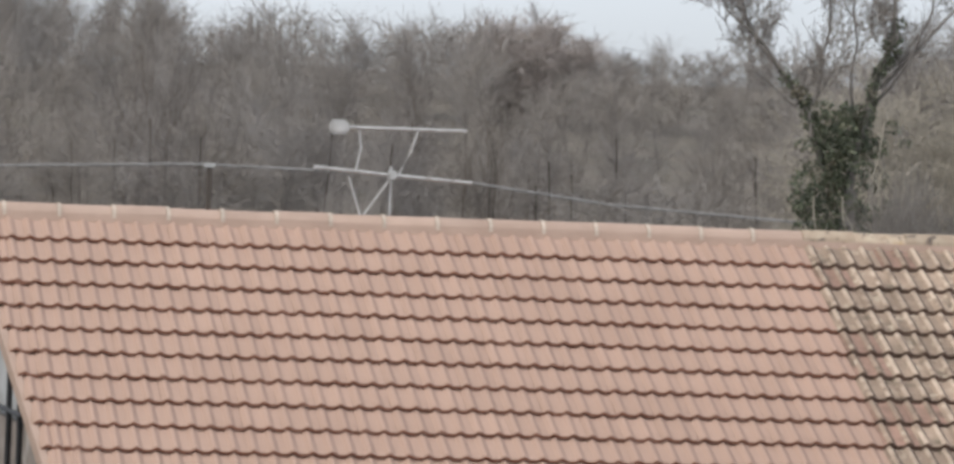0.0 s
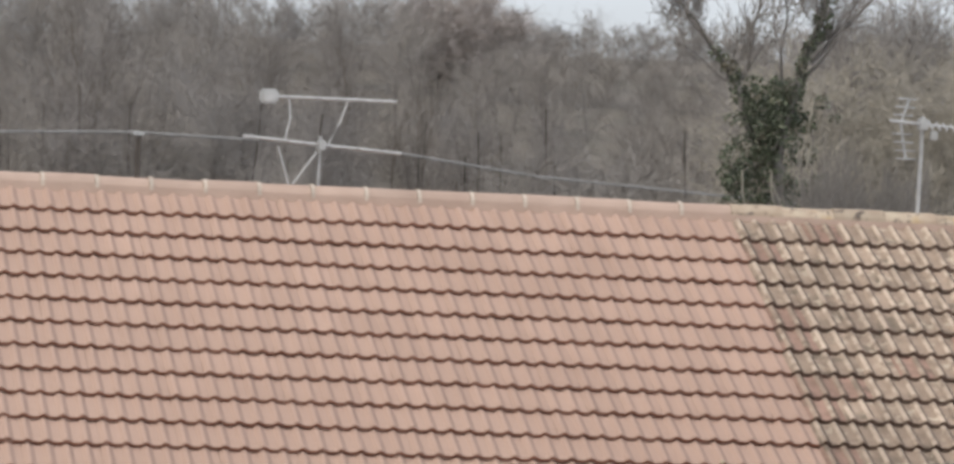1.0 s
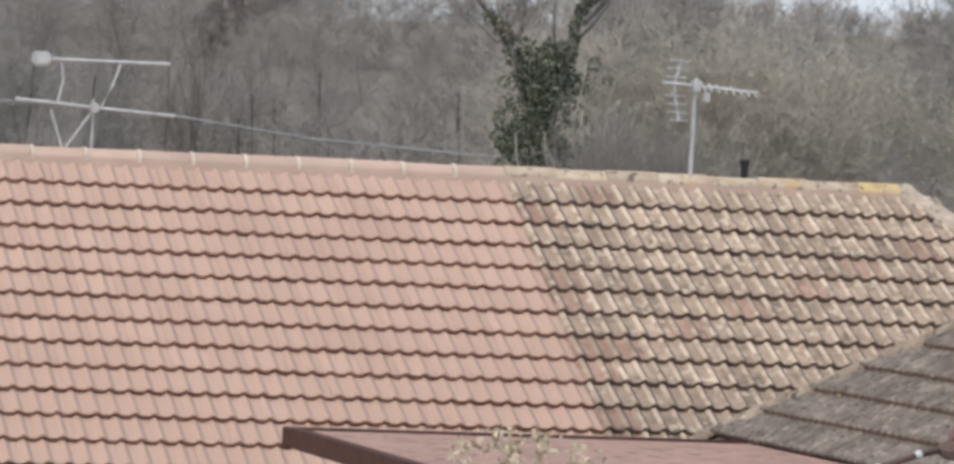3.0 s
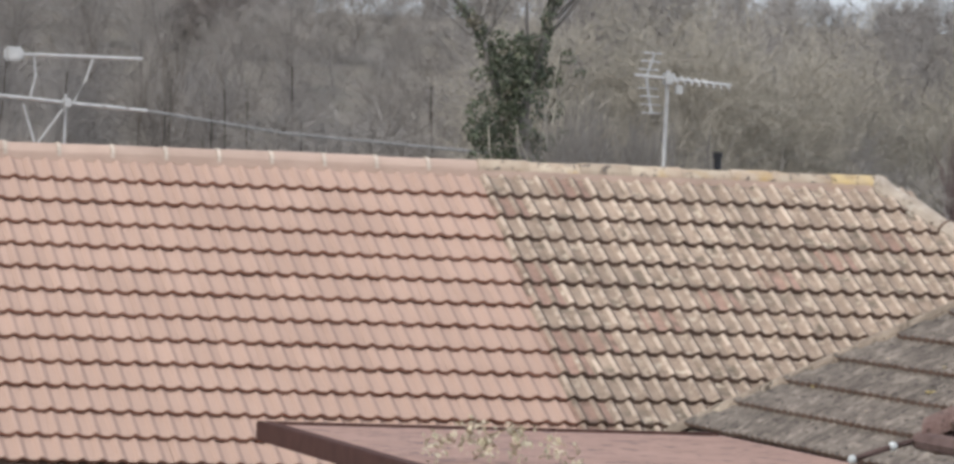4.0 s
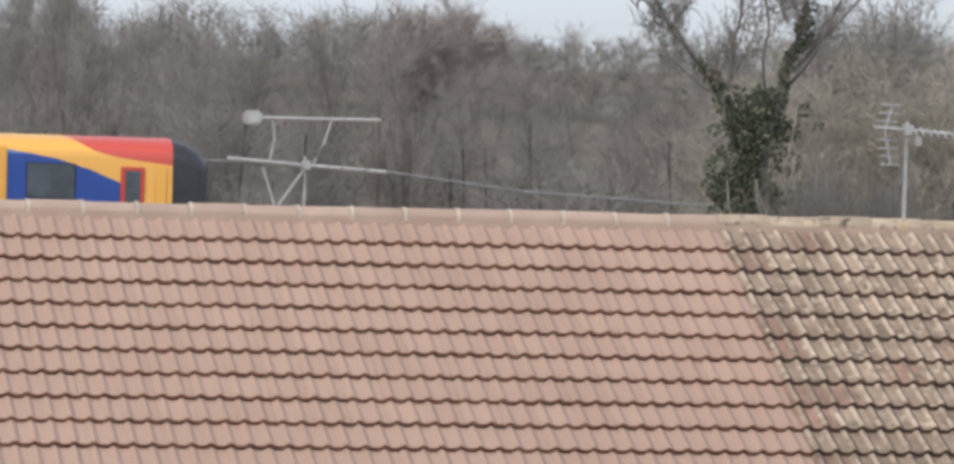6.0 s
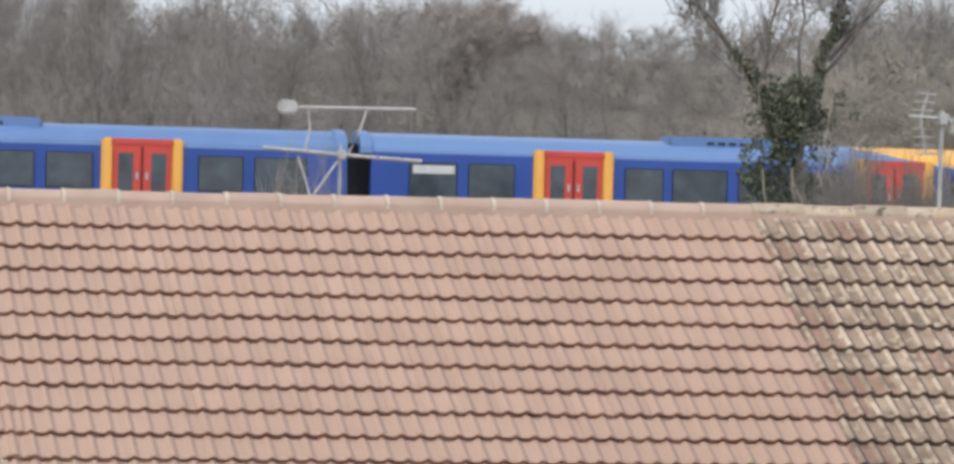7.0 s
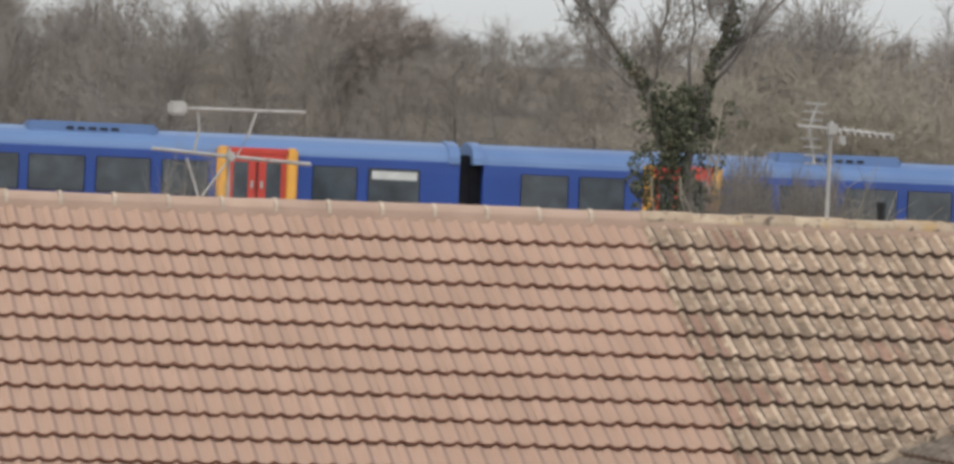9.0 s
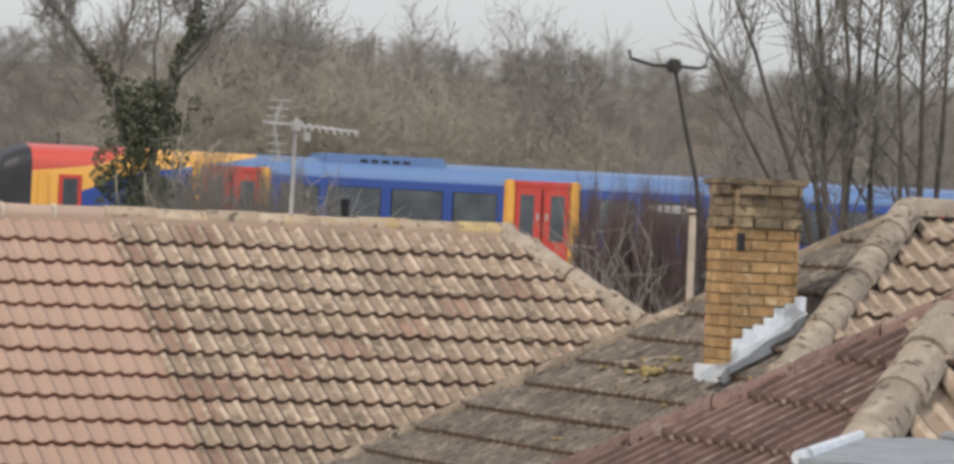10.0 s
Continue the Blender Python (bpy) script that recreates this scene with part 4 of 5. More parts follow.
def build_ivy_tree():
    where = Vector((5.6, 100.0, 0.2))
    t = thing("ivy_tree", "leafless forked tree with its trunk wrapped in dark ivy", "tree", Matrix.Translation(where))
    lean = [(0, 0, 0), (-0.05, 0, 2.5), (0.0, 0, 4.2), (0.15, 0, 5.6)]
    part("trunk", tubed(lean, [0.3, 0.25, 0.2, 0.15], 10), M_BARK, t)
    limbs, fine = [], []

    def limb(pts, r0, seed, h=2.0, count=3):
        """A bent bough that thins out, with sprays of upturned twigs along it."""
        rr = random.Random(seed)
        for i in range(len(pts) - 1):
            a, b = Vector(pts[i]), Vector(pts[i + 1])
            f0, f1 = r0 * (1 - 0.7 * i / len(pts)), r0 * (1 - 0.7 * (i + 1) / len(pts))
            c = a.lerp(b, 0.5) + Vector((rr.uniform(-0.07, 0.07), rr.uniform(-0.07, 0.07), 0))
            limbs.extend([(a, c, f0, (f0 + f1) / 2), (c, b, (f0 + f1) / 2, f1)])
            if i > 1:
                for j in range(count):
                    l2, f2 = grow(seed * 10 + i * 3 + j, h * rr.uniform(0.7, 1.4), spread=0.5, levels=2, forks=2, trunk=max(0.014, f1 * 0.4), twig=0.0085, twigs=1, first=0.0, lean=rr.uniform(-1.3, 1.3), up=0.35)
                    o = a.lerp(b, rr.random())
                    limbs.extend((o + p, o + q, x, y) for p, q, x, y in l2)
                    fine.extend((o + p, o + q, x, y) for p, q, x, y in f2)
    limb([(-0.1, 0, 5.6), (-0.65, 0, 6.6), (-0.85, 0, 7.3), (-1.3, 0.2, 7.9), (-1.8, 0.3, 8.5), (-2.2, 0.4, 9.4)], 0.085, 1)
    limb([(-0.8, 0, 7.2), (-0.55, 0, 7.9), (-0.4, 0, 8.8), (-0.5, 0, 10.0)], 0.05, 2)
    limb([(0.1, 0, 5.6), (0.4, 0, 7.0), (0.62, 0, 8.0), (0.92, 0, 8.8), (1.05, 0, 10.6)], 0.1, 3)
    limb([(0.7, 0, 7.7), (1.5, 0, 8.6), (2.2, 0.2, 9.4), (2.8, 0.3, 10.3)], 0.045, 4)
    limb([(0.5, 0, 7.3), (1.2, -0.1, 8.2), (1.7, 0.1, 9.3), (1.9, 0, 10.4)], 0.04, 6)
    limb([(-0.9, 0, 7.4), (-1.7, 0.1, 8.5), (-2.5, 0.2, 9.2), (-2.9, 0.2, 10.1)], 0.035, 7)
    limb([(0.3, 0.1, 6.6), (0.1, 0.2, 7.6), (0.2, 0.2, 8.6), (0.1, 0.1, 9.8)], 0.04, 8)
    V, F, mi = wood_arrays(limbs, fine, thin=0.8)
    for nm, sel, mat in (("bough", mi == 0, M_BARK), ("crown", mi == 1, M_TWIG)):
        used = np.unique(F[sel])
        remap = np.zeros(len(V), dtype=np.int64)
        remap[used] = np.arange(len(used))
        ob = new(nm, quad_mesh(nm, V[used], remap[F[sel]], np.zeros(sel.sum(), dtype=np.int32), [mat]))
        ob.parent = t
    # pale dead stems that cling among the ivy
    rr = random.Random(52)
    for i in range(9):
        x, z = rr.uniform(-0.6, 0.8), rr.uniform(4.6, 6.6)
        part("ivy_stem", tubed([(x, -0.62, z - 0.4), (x + rr.uniform(-0.2, 0.2), -0.72, z), (x + rr.uniform(-0.3, 0.3), -0.6, z + 0.5)], 0.014, 5), M_TWIG_WARM, t)
    # ivy: a broad sleeve round the trunk, thinner sleeves up the two boughs, and loose tufts
    cl = []
    for i in range(28):
        z = 3.0 + i * 0.155
        wide = 0.85 + 0.14 * math.sin((z - 4.4) * 1.3) - 0.45 * max(0.0, z - 6.6)
        for j in range(3):
            cl.append((rr.uniform(-wide, wide) * 0.75 - 0.08, rr.uniform(-0.3, 0.2), z + rr.uniform(-0.15, 0.15), rr.uniform(0.2, 0.38), rr.uniform(0.16, 0.3)))
    for pts, r in ((((-0.45, 6.3), (-0.72, 7.0), (-0.95, 7.5), (-1.35, 7.95)), 0.17), (((0.25, 6.5), (0.48, 7.2), (0.64, 7.9), (0.88, 8.5), (1.0, 9.2)), 0.23)):
        for (xa, za), (xb, zb) in zip(pts, pts[1:]):
            for j in range(5):
                f = j / 5
                cl.append((xa + (xb - xa) * f + rr.uniform(-0.06, 0.06), rr.uniform(-0.1, 0.1), za + (zb - za) * f, r * rr.uniform(0.6, 1.15), rr.uniform(0.14, 0.24)))
            r *= 0.86
    cl += [(0.9, 0, 8.55, 0.26, 0.3), (0.95, 0.1, 6.9, 0.2, 0.16), (1.25, 0, 6.6, 0.14, 0.12), (-0.9, 0, 6.0, 0.14, 0.2), (0.95, 0.1, 5.2, 0.2, 0.24), (0.72, 0, 6.5, 0.2, 0.25)]
    V, F = leaf_cloud(cl, 430, 0.04, 4)
    ob = new("ivy", quad_mesh("ivy", V, F, np.zeros(len(F), dtype=np.int32), [M_IVY]))
    ob.parent = t
    tagged(ob, "dark green ivy leaves")


build_ivy_tree()


def build_near_trees():
    # twiggy trees just past the railway, beside the ivy tree
    for x, y, h, sd in ((9.6, 142, 8.2, 301), (12.2, 143, 8.6, 302), (14.8, 143, 8.0, 303), (17.6, 145, 7.2, 305), (21.0, 146, 6.8, 307), (7.0, 141, 6.8, 308), (11.0, 144, 8.0, 318), (13.6, 142, 7.2, 319), (16.2, 144, 7.4, 320)):
        V, F, mi = unit(wood_arrays(*grow(sd, h, spread=0.58, levels=3, forks=3, trunk=0.08, twig=0.0095, twigs=2, first=0.05, up=0.2), thin=0.62))
        z = ground_height(x, y)
        tree("bare_tree", "leafless twiggy tree of pale warm bark", Vector((x, y, z)), (V * h, F, mi), [M_TWIG, M_TWIG_WARM])
    # tall pale crowns over the woodland
    for x, y, h, sd in ((9.4, 150, 10.6, 331), (11.6, 151, 11.4, 332), (13.8, 150, 10.8, 333), (15.8, 152, 10.2, 334), (12.6, 152, 11.0, 335), (20.6, 150, 10.6, 336)):
        V, F, mi = unit(wood_arrays(*grow(sd, h, spread=0.5, levels=3, forks=3, trunk=0.08, twig=0.012, twigs=2, first=0.35, up=0.2), thin=0.7))
        z = ground_height(x, y)
        tree("bare_tree", "tall leafless tree with an open pale crown", Vector((x, y, z)), (V * h, F, mi), [M_BARK, M_TWIG])
    # slight scrub before the train
    for x, y, h, sd in ((7.1, 103, 6.6, 304), (7.4, 97, 6.2, 306), (8.6, 99, 5.8, 309), (9.5, 99, 6.0, 310)):
        V, F, mi = unit(wood_arrays(*grow(sd, h, spread=0.5, levels=2, forks=3, trunk=0.04, twig=0.008, twigs=2, first=0.2, up=0.4)))
        tree("bare_tree", "slight leafless sapling with pale twigs", Vector((x, y, 0.1)), (V * h, F, mi), [M_TWIG, M_TWIG_WARM])
    # brown scrub before the train, beside the ivy tree
    for x, y, h, sd in ((6.5, 96, 6.3, 311), (6.9, 98, 6.9, 312), (7.5, 97, 6.5, 314), (8.2, 96, 6.0, 315), (8.7, 97, 6.2, 316), (9.4, 98, 5.9, 313), (6.2, 94, 6.5, 317), (6.8, 95, 6.4, 341), (7.2, 96, 6.1, 342), (7.7, 95, 6.3, 343), (8.4, 98, 6.1, 344)):
        V, F, mi = unit(wood_arrays(*grow(sd, h, spread=0.42, levels=2, forks=4, trunk=0.05, twig=0.009, twigs=3, first=0.25, up=0.4)))
        V[:, :2] *= 0.16 / np.abs(V[:, :2]).max()
        tree("shrub", "dense leafless brown shrub by the railway", Vector((x, y, 0.1)), (V * h, F, mi), [M_STEM, M_BARK])
    # thin saplings behind the bungalow
    for x, y, h, sd in ((-3.5, 70, 5.9, 321), (-3.15, 71, 6.15, 322), (-2.8, 70, 5.8, 323)):
        V, F, mi = unit(wood_arrays(*grow(sd, h, spread=0.35, levels=2, forks=3, trunk=0.025, twig=0.006, twigs=3, first=0.4, up=0.5)))
        V[:, :2] *= 0.1 / np.abs(V[:, :2]).max()
        tree("sapling", "thin leafless sapling behind the long roof", Vector((x, y, 0.0)), (V * h, F, mi), [M_TWIG, M_TWIG])
    # upright many-stemmed trees near the chimney
    rr = random.Random(41)
    stems = ((18.45, (16.3, 9.4), 0.13), (18.5, (17.5, 9.6), 0.12), (18.55, (18.05, 10.0), 0.13), (18.6, (18.5, 10.4), 0.12), (18.7, (18.95, 10.4), 0.11),
             (19.25, (19.3, 10.6), 0.12), (19.7, (19.55, 10.4), 0.1), (20.15, (20.1, 10.4), 0.13), (20.5, (20.7, 10.4), 0.11), (18.3, (15.6, 8.9), 0.09))
    for i, (x0, (x1, z1), r0) in enumerate(stems):
        limbs, fine = [], []
        n = 9
        pts = []
        for k in range(n + 1):
            f = k / n
            pts.append(Vector(((x1 - x0) * max(0.0, f * 1.45 - 0.45) ** 1.2 * 1.0 + rr.uniform(-0.05, 0.05), rr.uniform(-0.2, 0.2) * f, f * (z1 - 0.1))))
        for k in range(n):
            a, b = r0 * (0.85 - 0.66 * k / n), r0 * (0.85 - 0.66 * (k + 1) / n)
            limbs.append((pts[k], pts[k + 1], a, b))
            if k >= 4:
                for j in range(2 if k % 3 == 0 else 1):
                    l2, f2 = grow(800 + i * 40 + k * 3 + j, rr.uniform(1.8, 4.2), spread=0.3, levels=1, forks=2, trunk=a * 0.42, twig=0.01, twigs=1, first=0.0, lean=rr.uniform(-1.1, 0.9), up=0.35)
                    o = pts[k].lerp(pts[k + 1], rr.random())
                    limbs.extend((o + p, o + q, x, y) for p, q, x, y in l2)
                    fine.extend((o + p, o + q, x, y) for p, q, x, y in f2)
        tree("bare_tree", "tall leafless tree with a dark upright stem", Vector((x0, 92 + 0.4 * (i % 3), 0.1)), wood_arrays(limbs, fine), [M_STEM, M_BARK])
    # pale saplings in the gap beside the hip
    for x, y, h, sd in ((9.35, 60, 5.2, 501), (9.95, 60, 5.0, 503), (10.35, 62, 5.5, 504), (10.9, 67, 5.8, 509)):
        V, F, mi = unit(wood_arrays(*grow(sd, h, spread=0.35, levels=2, forks=2, trunk=0.045, twig=0.006, twigs=1, first=0.2, up=0.5)))
        tree("sapling", "pale leafless sapling behind the roofs", Vector((x, y, 0.0)), (V * h, F, mi), [M_TWIG, M_TWIG])
    # dense brown shrubs behind them
    for i in range(17):
        x, y, h, sd = 9.85 + 0.125 * i, 66 + 1.3 * (i % 3), 5.95 - 0.1 * (i % 2), 511 + i
        V, F, mi = unit(wood_arrays(*grow(sd, h, spread=0.4, levels=2, forks=5, trunk=0.04, twig=0.013, twigs=4, first=0.2, up=0.4)))
        V[:, :2] *= 0.075 / np.abs(V[:, :2]).max()
        tree("shrub", "dense dark brown leafless shrub behind the roofs", Vector((x, y, 0.0)), (V * h, F, mi), [M_STEM, M_SHRUB])


build_near_trees()


# ---------------------------------------------------------------- lineside
def build_lineside():
    o = Vector((0, 136.0, 0))
    pts = [(-22, 5.75), (-15.9, 5.95), (-10.3, 6.2), (-6.4, 6.15), (-2.6, 5.95), (1.1, 5.5), (6.5, 5.2), (12, 4.9)]
    c = thing("lineside_cable", "pale sagging cable on low posts beyond the railway", "cable", Matrix.Translation(o))
    part("cable", tubed([(x, x * math.tan(TB), z) for x, z in pts], 0.038, 6), M_CABLE, c)
    for x, z in ((-20.0, 5.82), (-10.0, 6.2)):
        part("post", boxed(x - 0.07, x * math.tan(TB) - 0.07, 2.0, x + 0.07, x * math.tan(TB) + 0.07, z - 0.05, bevel=0.01), M_BARK_DARK, c)
        part("cap", boxed(x - 0.16, x * math.tan(TB) - 0.1, z - 0.08, x + 0.16, x * math.tan(TB) + 0.1, z + 0.04, bevel=0.02), M_ALU, c)


build_lineside()


# ---------------------------------------------------------------- train
CAR, BODY = 20.4, 19.75
SIDE = 1.4


def body_profile():
    """Half section from the sill over the roof: (y, z)."""
    pts = [(1.32, 1.0), (1.38, 1.25), (1.4, 1.7), (1.4, 2.4), (1.4, 3.0), (1.39, 3.3)]
    for i in range(1, 7):
        a = radians(90 * i / 6)
        pts.append((1.39 - (1.39 - 0.55) * (1 - math.cos(a)), 3.3 + 0.5 * math.sin(a)))
    pts.append((0.0, 3.87))
    return pts


def shell(x0, x1, prof, zmin=None, zmax=None, grow_by=0.0):
    half = [(y + grow_by, z + (grow_by if z > 3.35 else 0)) for y, z in prof if (zmin is None or z >= zmin) and (zmax is None or z <= zmax)]
    full = [(-y, z) for y, z in half] + [(y, z) for y, z in reversed(half) if y > 1e-6 or zmax is not None]
    bm = bmesh.new()
    a = [bm.verts.new((x0, y, z)) for y, z in full]
    b = [bm.verts.new((x1, y, z)) for y, z in full]
    for i in range(len(full) - 1):
        bm.faces.new((a[i], b[i], b[i + 1], a[i + 1]))
    bm.faces.new(a)
    bm.faces.new(b[::-1])
    return bm


def window(car, x0, x1, z0=2.15, z1=3.1, blind=False):
    for s in (-1,):
        w = part("window", boxed(x0, s * 1.415 - 0.012, z0, x1, s * 1.415 + 0.02, z1, bevel=0.012), M_RUBBER, car)
        part("pane", boxed(x0 + 0.025, s * 1.43 - 0.006, z0 + 0.025, x1 - 0.025, s * 1.43 + 0.004, z1 - 0.025), M_GLASS, w)
        if blind:
            part("blind", boxed(x0 + 0.1, s * 1.438 - 0.003, z1 - 0.3, x1 - 0.08, s * 1.438 + 0.002, z1 - 0.08), M_BLIND, w)


def door(car, xc):
    y = -1.44
    d = part("door", boxed(xc - 0.78, y, 1.12, xc + 0.78, y + 0.06, 3.42, bevel=0.02), M_RED, car, "bright red double door")
    bm = bmesh.new()
    box(bm, xc - 0.86, y - 0.02, 3.3, xc + 0.86, y + 0.2, 3.5, bevel=0.05)
    part("header", bm, M_RED, d)
    for s in (-1, 1):
        xm = xc + s * 0.39
        part("leaf", boxed(xm - 0.34, y - 0.016, 1.15, xm + 0.34, y, 3.28, bevel=0.01), M_RED, d)
        part("pane", boxed(xm - 0.2 + s * 0.05, y - 0.024, 1.85, xm + 0.2 + s * 0.05, y - 0.014, 3.12, bevel=0.004), M_GLASS, d)
        part("handle", boxed(xc + s * 0.13 - 0.035, y - 0.04, 2.42, xc + s * 0.13 + 0.035, y - 0.018, 2.62, bevel=0.006), M_ALU, d, "pale door sign")
        xs = xc + s * 0.93
        part("surround", boxed(xs - 0.16, y - 0.03, 1.05, xs + 0.16, y + 0.22, 3.52, bevel=0.06), M_YELLOW, d, "yellow-orange door pillar")
    part("seal", boxed(xc - 0.015, y - 0.02, 1.15, xc + 0.015, y - 0.004, 3.28), M_RUBBER, d)


def carriage(label, wins, cab=0, pod=True, raised=False, blind=()):
    car = thing("train_carriage", label, "train", group="passenger train")
    prof = body_profile()
    h = BODY / 2
    x0, x1 = -h, h
    if cab:
        liv = M_LIV_FRONT if cab > 0 else M_LIV_REAR
        body = part("body", shell(x0, x1, prof), liv, car, "blue side with orange and red cab sweep", smooth=False)
        # sloped cab nose
        xe = h * cab
        bm = bmesh.new()
        rings = []
        for f, k, top in ((0.0, 1.0, 1.0), (0.35, 0.94, 0.97), (0.7, 0.82, 0.9), (0.95, 0.68, 0.8)):
            rings.append([bm.verts.new((xe + cab * f, yy * k, 1.0 + (zz - 1.0) * top)) for yy, zz in [(-y, z) for y, z in prof] + [(y, z) for y, z in reversed(prof[:-1])]])
        for a, b in zip(rings, rings[1:]):
            for i in range(len(a) - 1):
                bm.faces.new((a[i], b[i], b[i + 1], a[i + 1]))
        bm.faces.new(rings[-1])
        part("cab_nose", bm, M_NOSE, car, "black cab front")
        part("windscreen", boxed(xe + cab * 0.9, -0.8, 2.2, xe + cab * 1.0, 0.8, 3.15, bevel=0.03), M_GLASS, car)
        xd = xe - cab * 1.05
        cd = part("cab_door", boxed(min(xd - 0.32, xd + 0.32), -1.43, 1.1, max(xd - 0.32, xd + 0.32), -1.38, 3.05, bevel=0.015), M_RED, car, "red cab door")
        part("pane", boxed(xd - 0.2, -1.445, 2.0, xd + 0.2, -1.425, 2.95, bevel=0.005), M_GLASS, cd)
        part("cab_pillar", boxed(xe - cab * 0.3 - 0.16, -1.44, 1.05, xe - cab * 0.3 + 0.16, -1.36, 3.1, bevel=0.03), M_YELLOW, car)
    else:
        part("body", shell(x0, x1, prof, zmax=3.31), M_BLUE, car, "deep blue painted side")
        part("roof", shell(x0, x1, prof, zmin=3.29), M_ROOFBLUE, car, "curved blue roof in a pale, sky-lit tint")
    for s in (-1, 1):
        if s != cab:
            part("gangway", boxed(min(s * h, s * (CAR / 2)), -1.0, 1.0, max(s * h, s * (CAR / 2)), 1.0, 3.55, bevel=0.03), M_RUBBER, car, "black rubber gangway")
            part("end_fairing", shell(s * h - 0.3, s * h, prof, zmin=3.29, grow_by=0.05), M_ROOFBLUE, car)
    for a, b in wins:
        window(car, a - CAR / 2, b - CAR / 2, blind=(a in blind))
    for xc in (-4.4, 4.4):
        door(car, xc)
    if pod:
        p = part("roof_pod", boxed(-1.75, -0.95, 3.6, 1.75, 0.95, 4.0, bevel=0.08), M_ROOFBLUE, car, "raised blue air-conditioning pod")
        for i in range(5):
            part("grille", boxed(-0.7 + i * 0.3, -0.965, 3.79, -0.5 + i * 0.3, -0.945, 3.87), M_RUBBER, p)
    if raised:
        part("side_vent", boxed(-9.15, -1.415, 2.88, -8.9, -1.39, 3.08, bevel=0.01), M_RUBBER, car)
        part("roof_pod", shell(-5.7, -1.9, prof, zmin=3.55, grow_by=0.12), M_ROOFBLUE, car)
    part("underframe", boxed(-h + 0.4, -1.2, 0.45, h - 0.4, 1.2, 1.02), M_UNDER, car)
    for xb in (-7.0, 7.0):
        bg_ = part("bogie", boxed(xb - 1.6, -1.1, 0.3, xb + 1.6, 1.1, 0.6, bevel=0.05), M_UNDER, car)
        for xw in (-1.3, 1.3):
            part("wheel", tubed([(xb + xw, -0.8, 0.42), (xb + xw, -0.66, 0.42)], 0.42, 16), M_STEEL, bg_)
    return car


W_STD = ((1.35, 2.65), (2.95, 4.2), (7.2, 8.25), (8.5, 10.0), (10.3, 11.75), (12.05, 13.3), (16.1, 17.3), (17.6, 19.0))
W_TOILET = ((3.3, 4.35), (7.2, 8.25), (8.5, 10.0), (10.3, 11.75), (12.05, 13.3), (16.1, 17.3), (17.6, 19.0))
W_FRONT = ((1.35, 2.65), (2.95, 4.2), (7.2, 8.25), (8.5, 10.0), (10.3, 11.75), (12.05, 13.3), (16.2, 17.5))
W_REAR = ((2.9, 4.2), (7.2, 8.25), (8.5, 10.0), (10.3, 11.75), (12.05, 13.3), (16.1, 17.3), (17.6, 19.0))
CARS = [carriage("leading blue carriage with orange and red cab sweep", W_FRONT, cab=1, blind=(1.35,)),
        carriage("blue carriage with red doors in yellow surrounds", W_TOILET, raised=True),
        carriage("blue carriage with red doors and tinted windows", W_STD),
        carriage("trailing blue carriage with cab sweep and a window blind", W_REAR, cab=-1, blind=(17.6,))]


def motions():
    """The train runs by, braking a little."""
    for i, car in enumerate(CARS):
        rows = []
        for t in (0.0, 1.0, 2.0, 3.0, 4.0, 5.0, 6.0, 6.5, 7.0, 7.5, 8.0, 8.5, 9.0, 9.5, 10.0):
            s = 48.83 + 23.234 * (t - 8.4) - 0.234 * (t - 8.4) ** 2 - CAR * (i + 0.5)
            rows.append((t, frame_of(TRACK + TU * s, TU, TN, TU.cross(TN))))
        walk(car, rows)


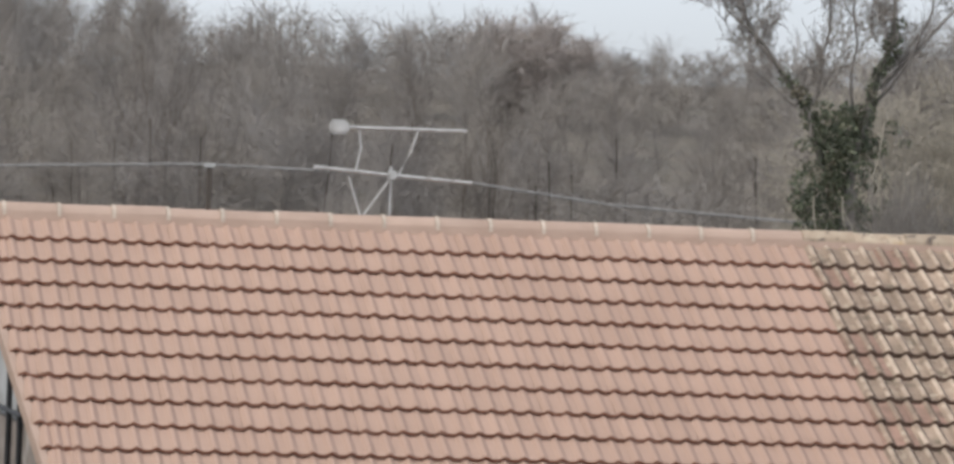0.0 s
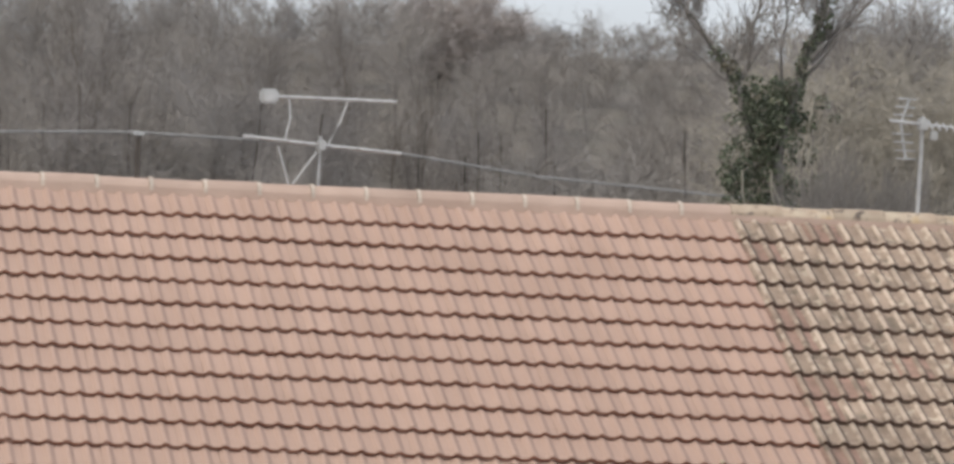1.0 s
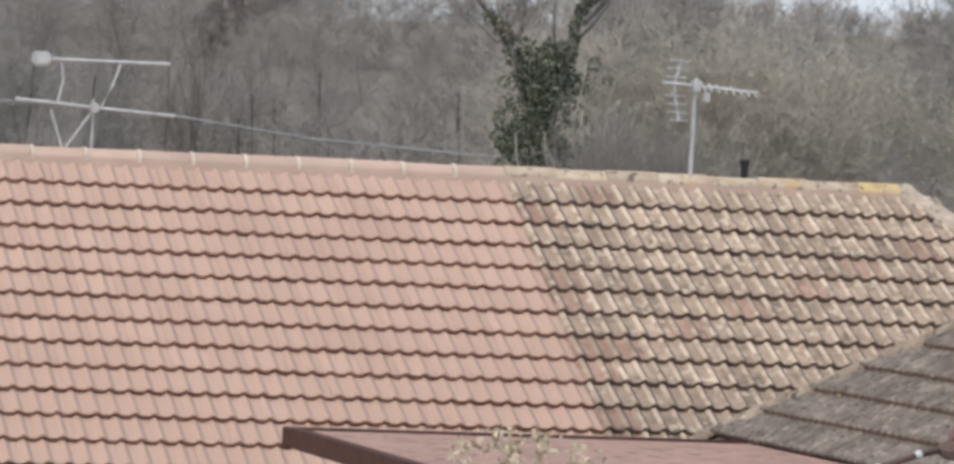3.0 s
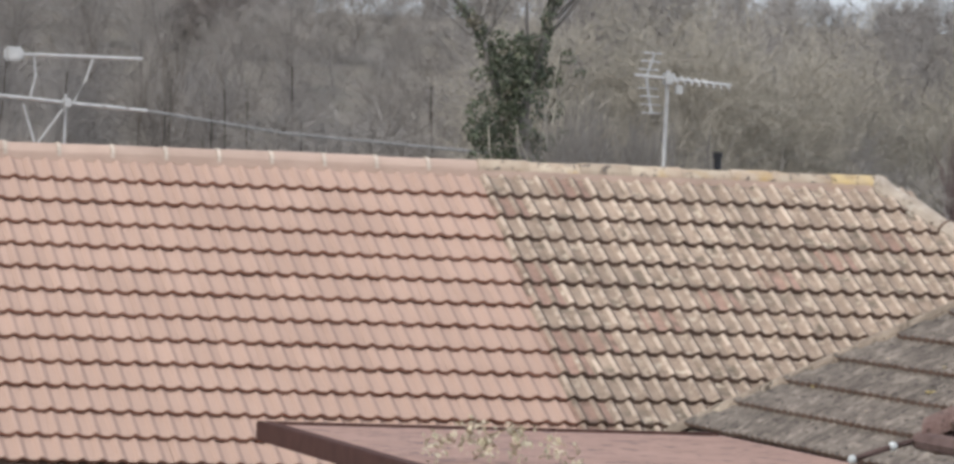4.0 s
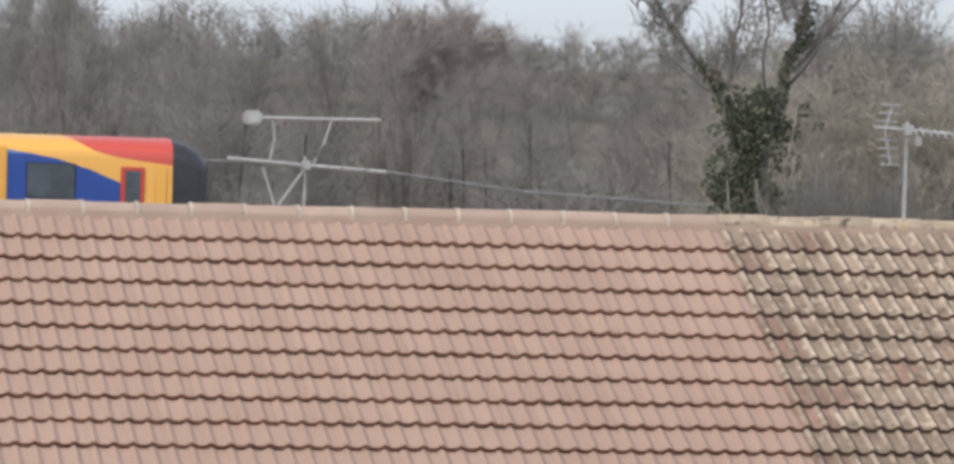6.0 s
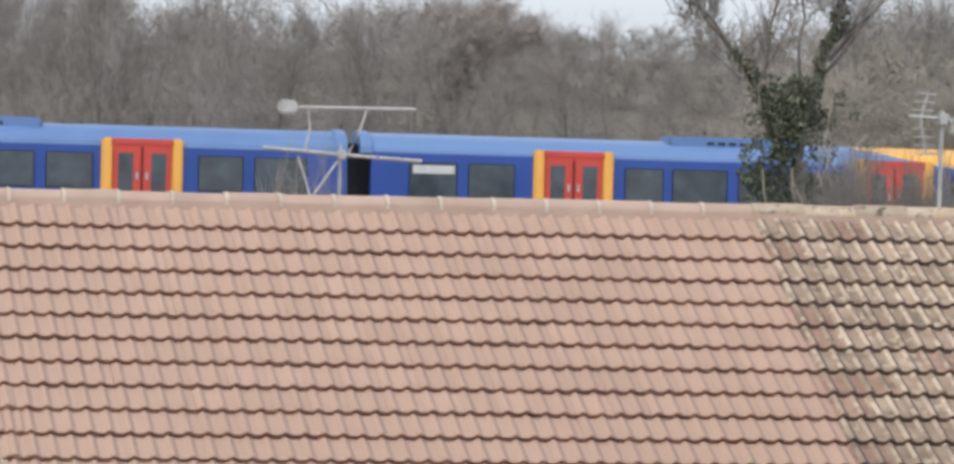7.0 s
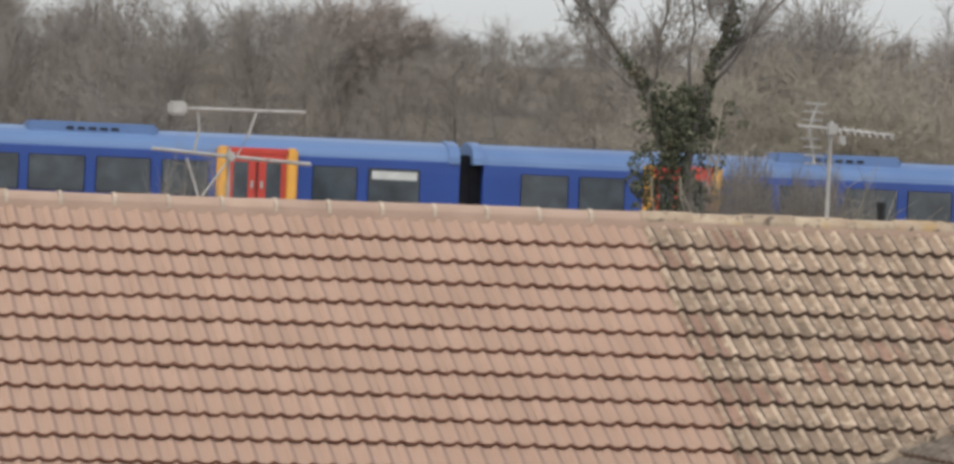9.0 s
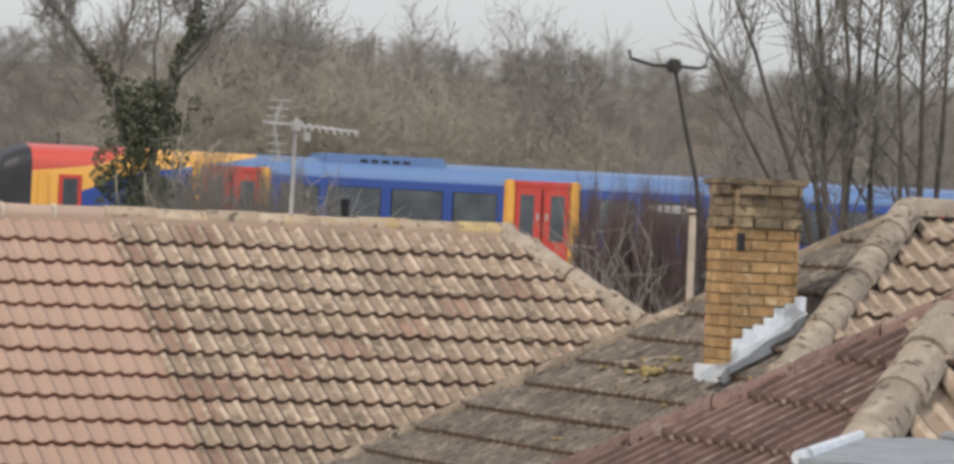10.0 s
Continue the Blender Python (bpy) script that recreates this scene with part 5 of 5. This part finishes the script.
# ---------------------------------------------------------------- small things
def build_weeds():
    rnd = random.Random(77)
    for i, (u, n, h) in enumerate(((-6.3, -1.5, 0.22), (-6.15, -1.6, 0.2), (-5.95, -1.5, 0.22), (-6.5, -1.6, 0.14), (-5.7, -1.6, 0.12))):
        p = R2 + U * u + N * n
        t = thing("weed", "pale yellow-green weed growing on the felt roof", "plant", Matrix.Translation((p.x, p.y, 2.89)), group="roof weeds")
        limbs, fine = grow(700 + i, h, spread=0.5, levels=1, forks=3, trunk=0.008, twig=0.005, twigs=2, first=0.1)
        V, F, mi = wood_arrays(limbs, fine)
        ob = new("stems", quad_mesh("stems", V, F, np.zeros(len(F), dtype=np.int32), [M_WEED]))
        ob.parent = t
        V, F = leaf_cloud([(rnd.uniform(-0.08, 0.08), rnd.uniform(-0.05, 0.05), h * f, 0.09, 0.08) for f in (0.4, 0.65, 0.85, 1.0)], 420, 0.024, 60 + i)
        ob = new("leaves", quad_mesh("leaves", V, F, np.zeros(len(F), dtype=np.int32), [M_WEED]))
        ob.parent = t


def build_roof_moss():
    """Clumps of moss beside the chimney and along the courses of the grey roof."""
    rnd = random.Random(31)
    spots = [(-1.8 + rnd.uniform(-0.13, 0.1), 0.3 + rnd.uniform(-0.4, 0.4), rnd.uniform(0.03, 0.065)) for i in range(14)]
    spots += [(rnd.uniform(-2.9, -1.2), 0, rnd.uniform(0.012, 0.026)) for i in range(24)]
    for i, (u, n, r) in enumerate(spots):
        if i >= 14:
            n = rnd.uniform(-1.0, 1.0) * -u * 0.9
        p = R2 + U * u + N * n + Vector((0, 0, u * math.tan(PITCH_A) + 0.02))
        t = thing("moss_clump", "yellow-brown moss clump on the grey tiles", "moss", Matrix.Translation(p), group="roof moss")
        bm = bmesh.new()
        for j in range(3):
            g = bmesh.ops.create_icosphere(bm, subdivisions=1, radius=r * rnd.uniform(0.6, 1.0))
            o = Vector((rnd.uniform(-r, r), rnd.uniform(-r, r), 0))
            for v in g["verts"]:
                v.co = Vector((v.co.x * 1.3, v.co.y * 1.3, v.co.z * 0.7)) * rnd.uniform(0.75, 1.2) + o
        part("cushion", bm, M_MOSS if i % 3 else M_HIP, t)


build_weeds()
build_roof_moss()
motions()
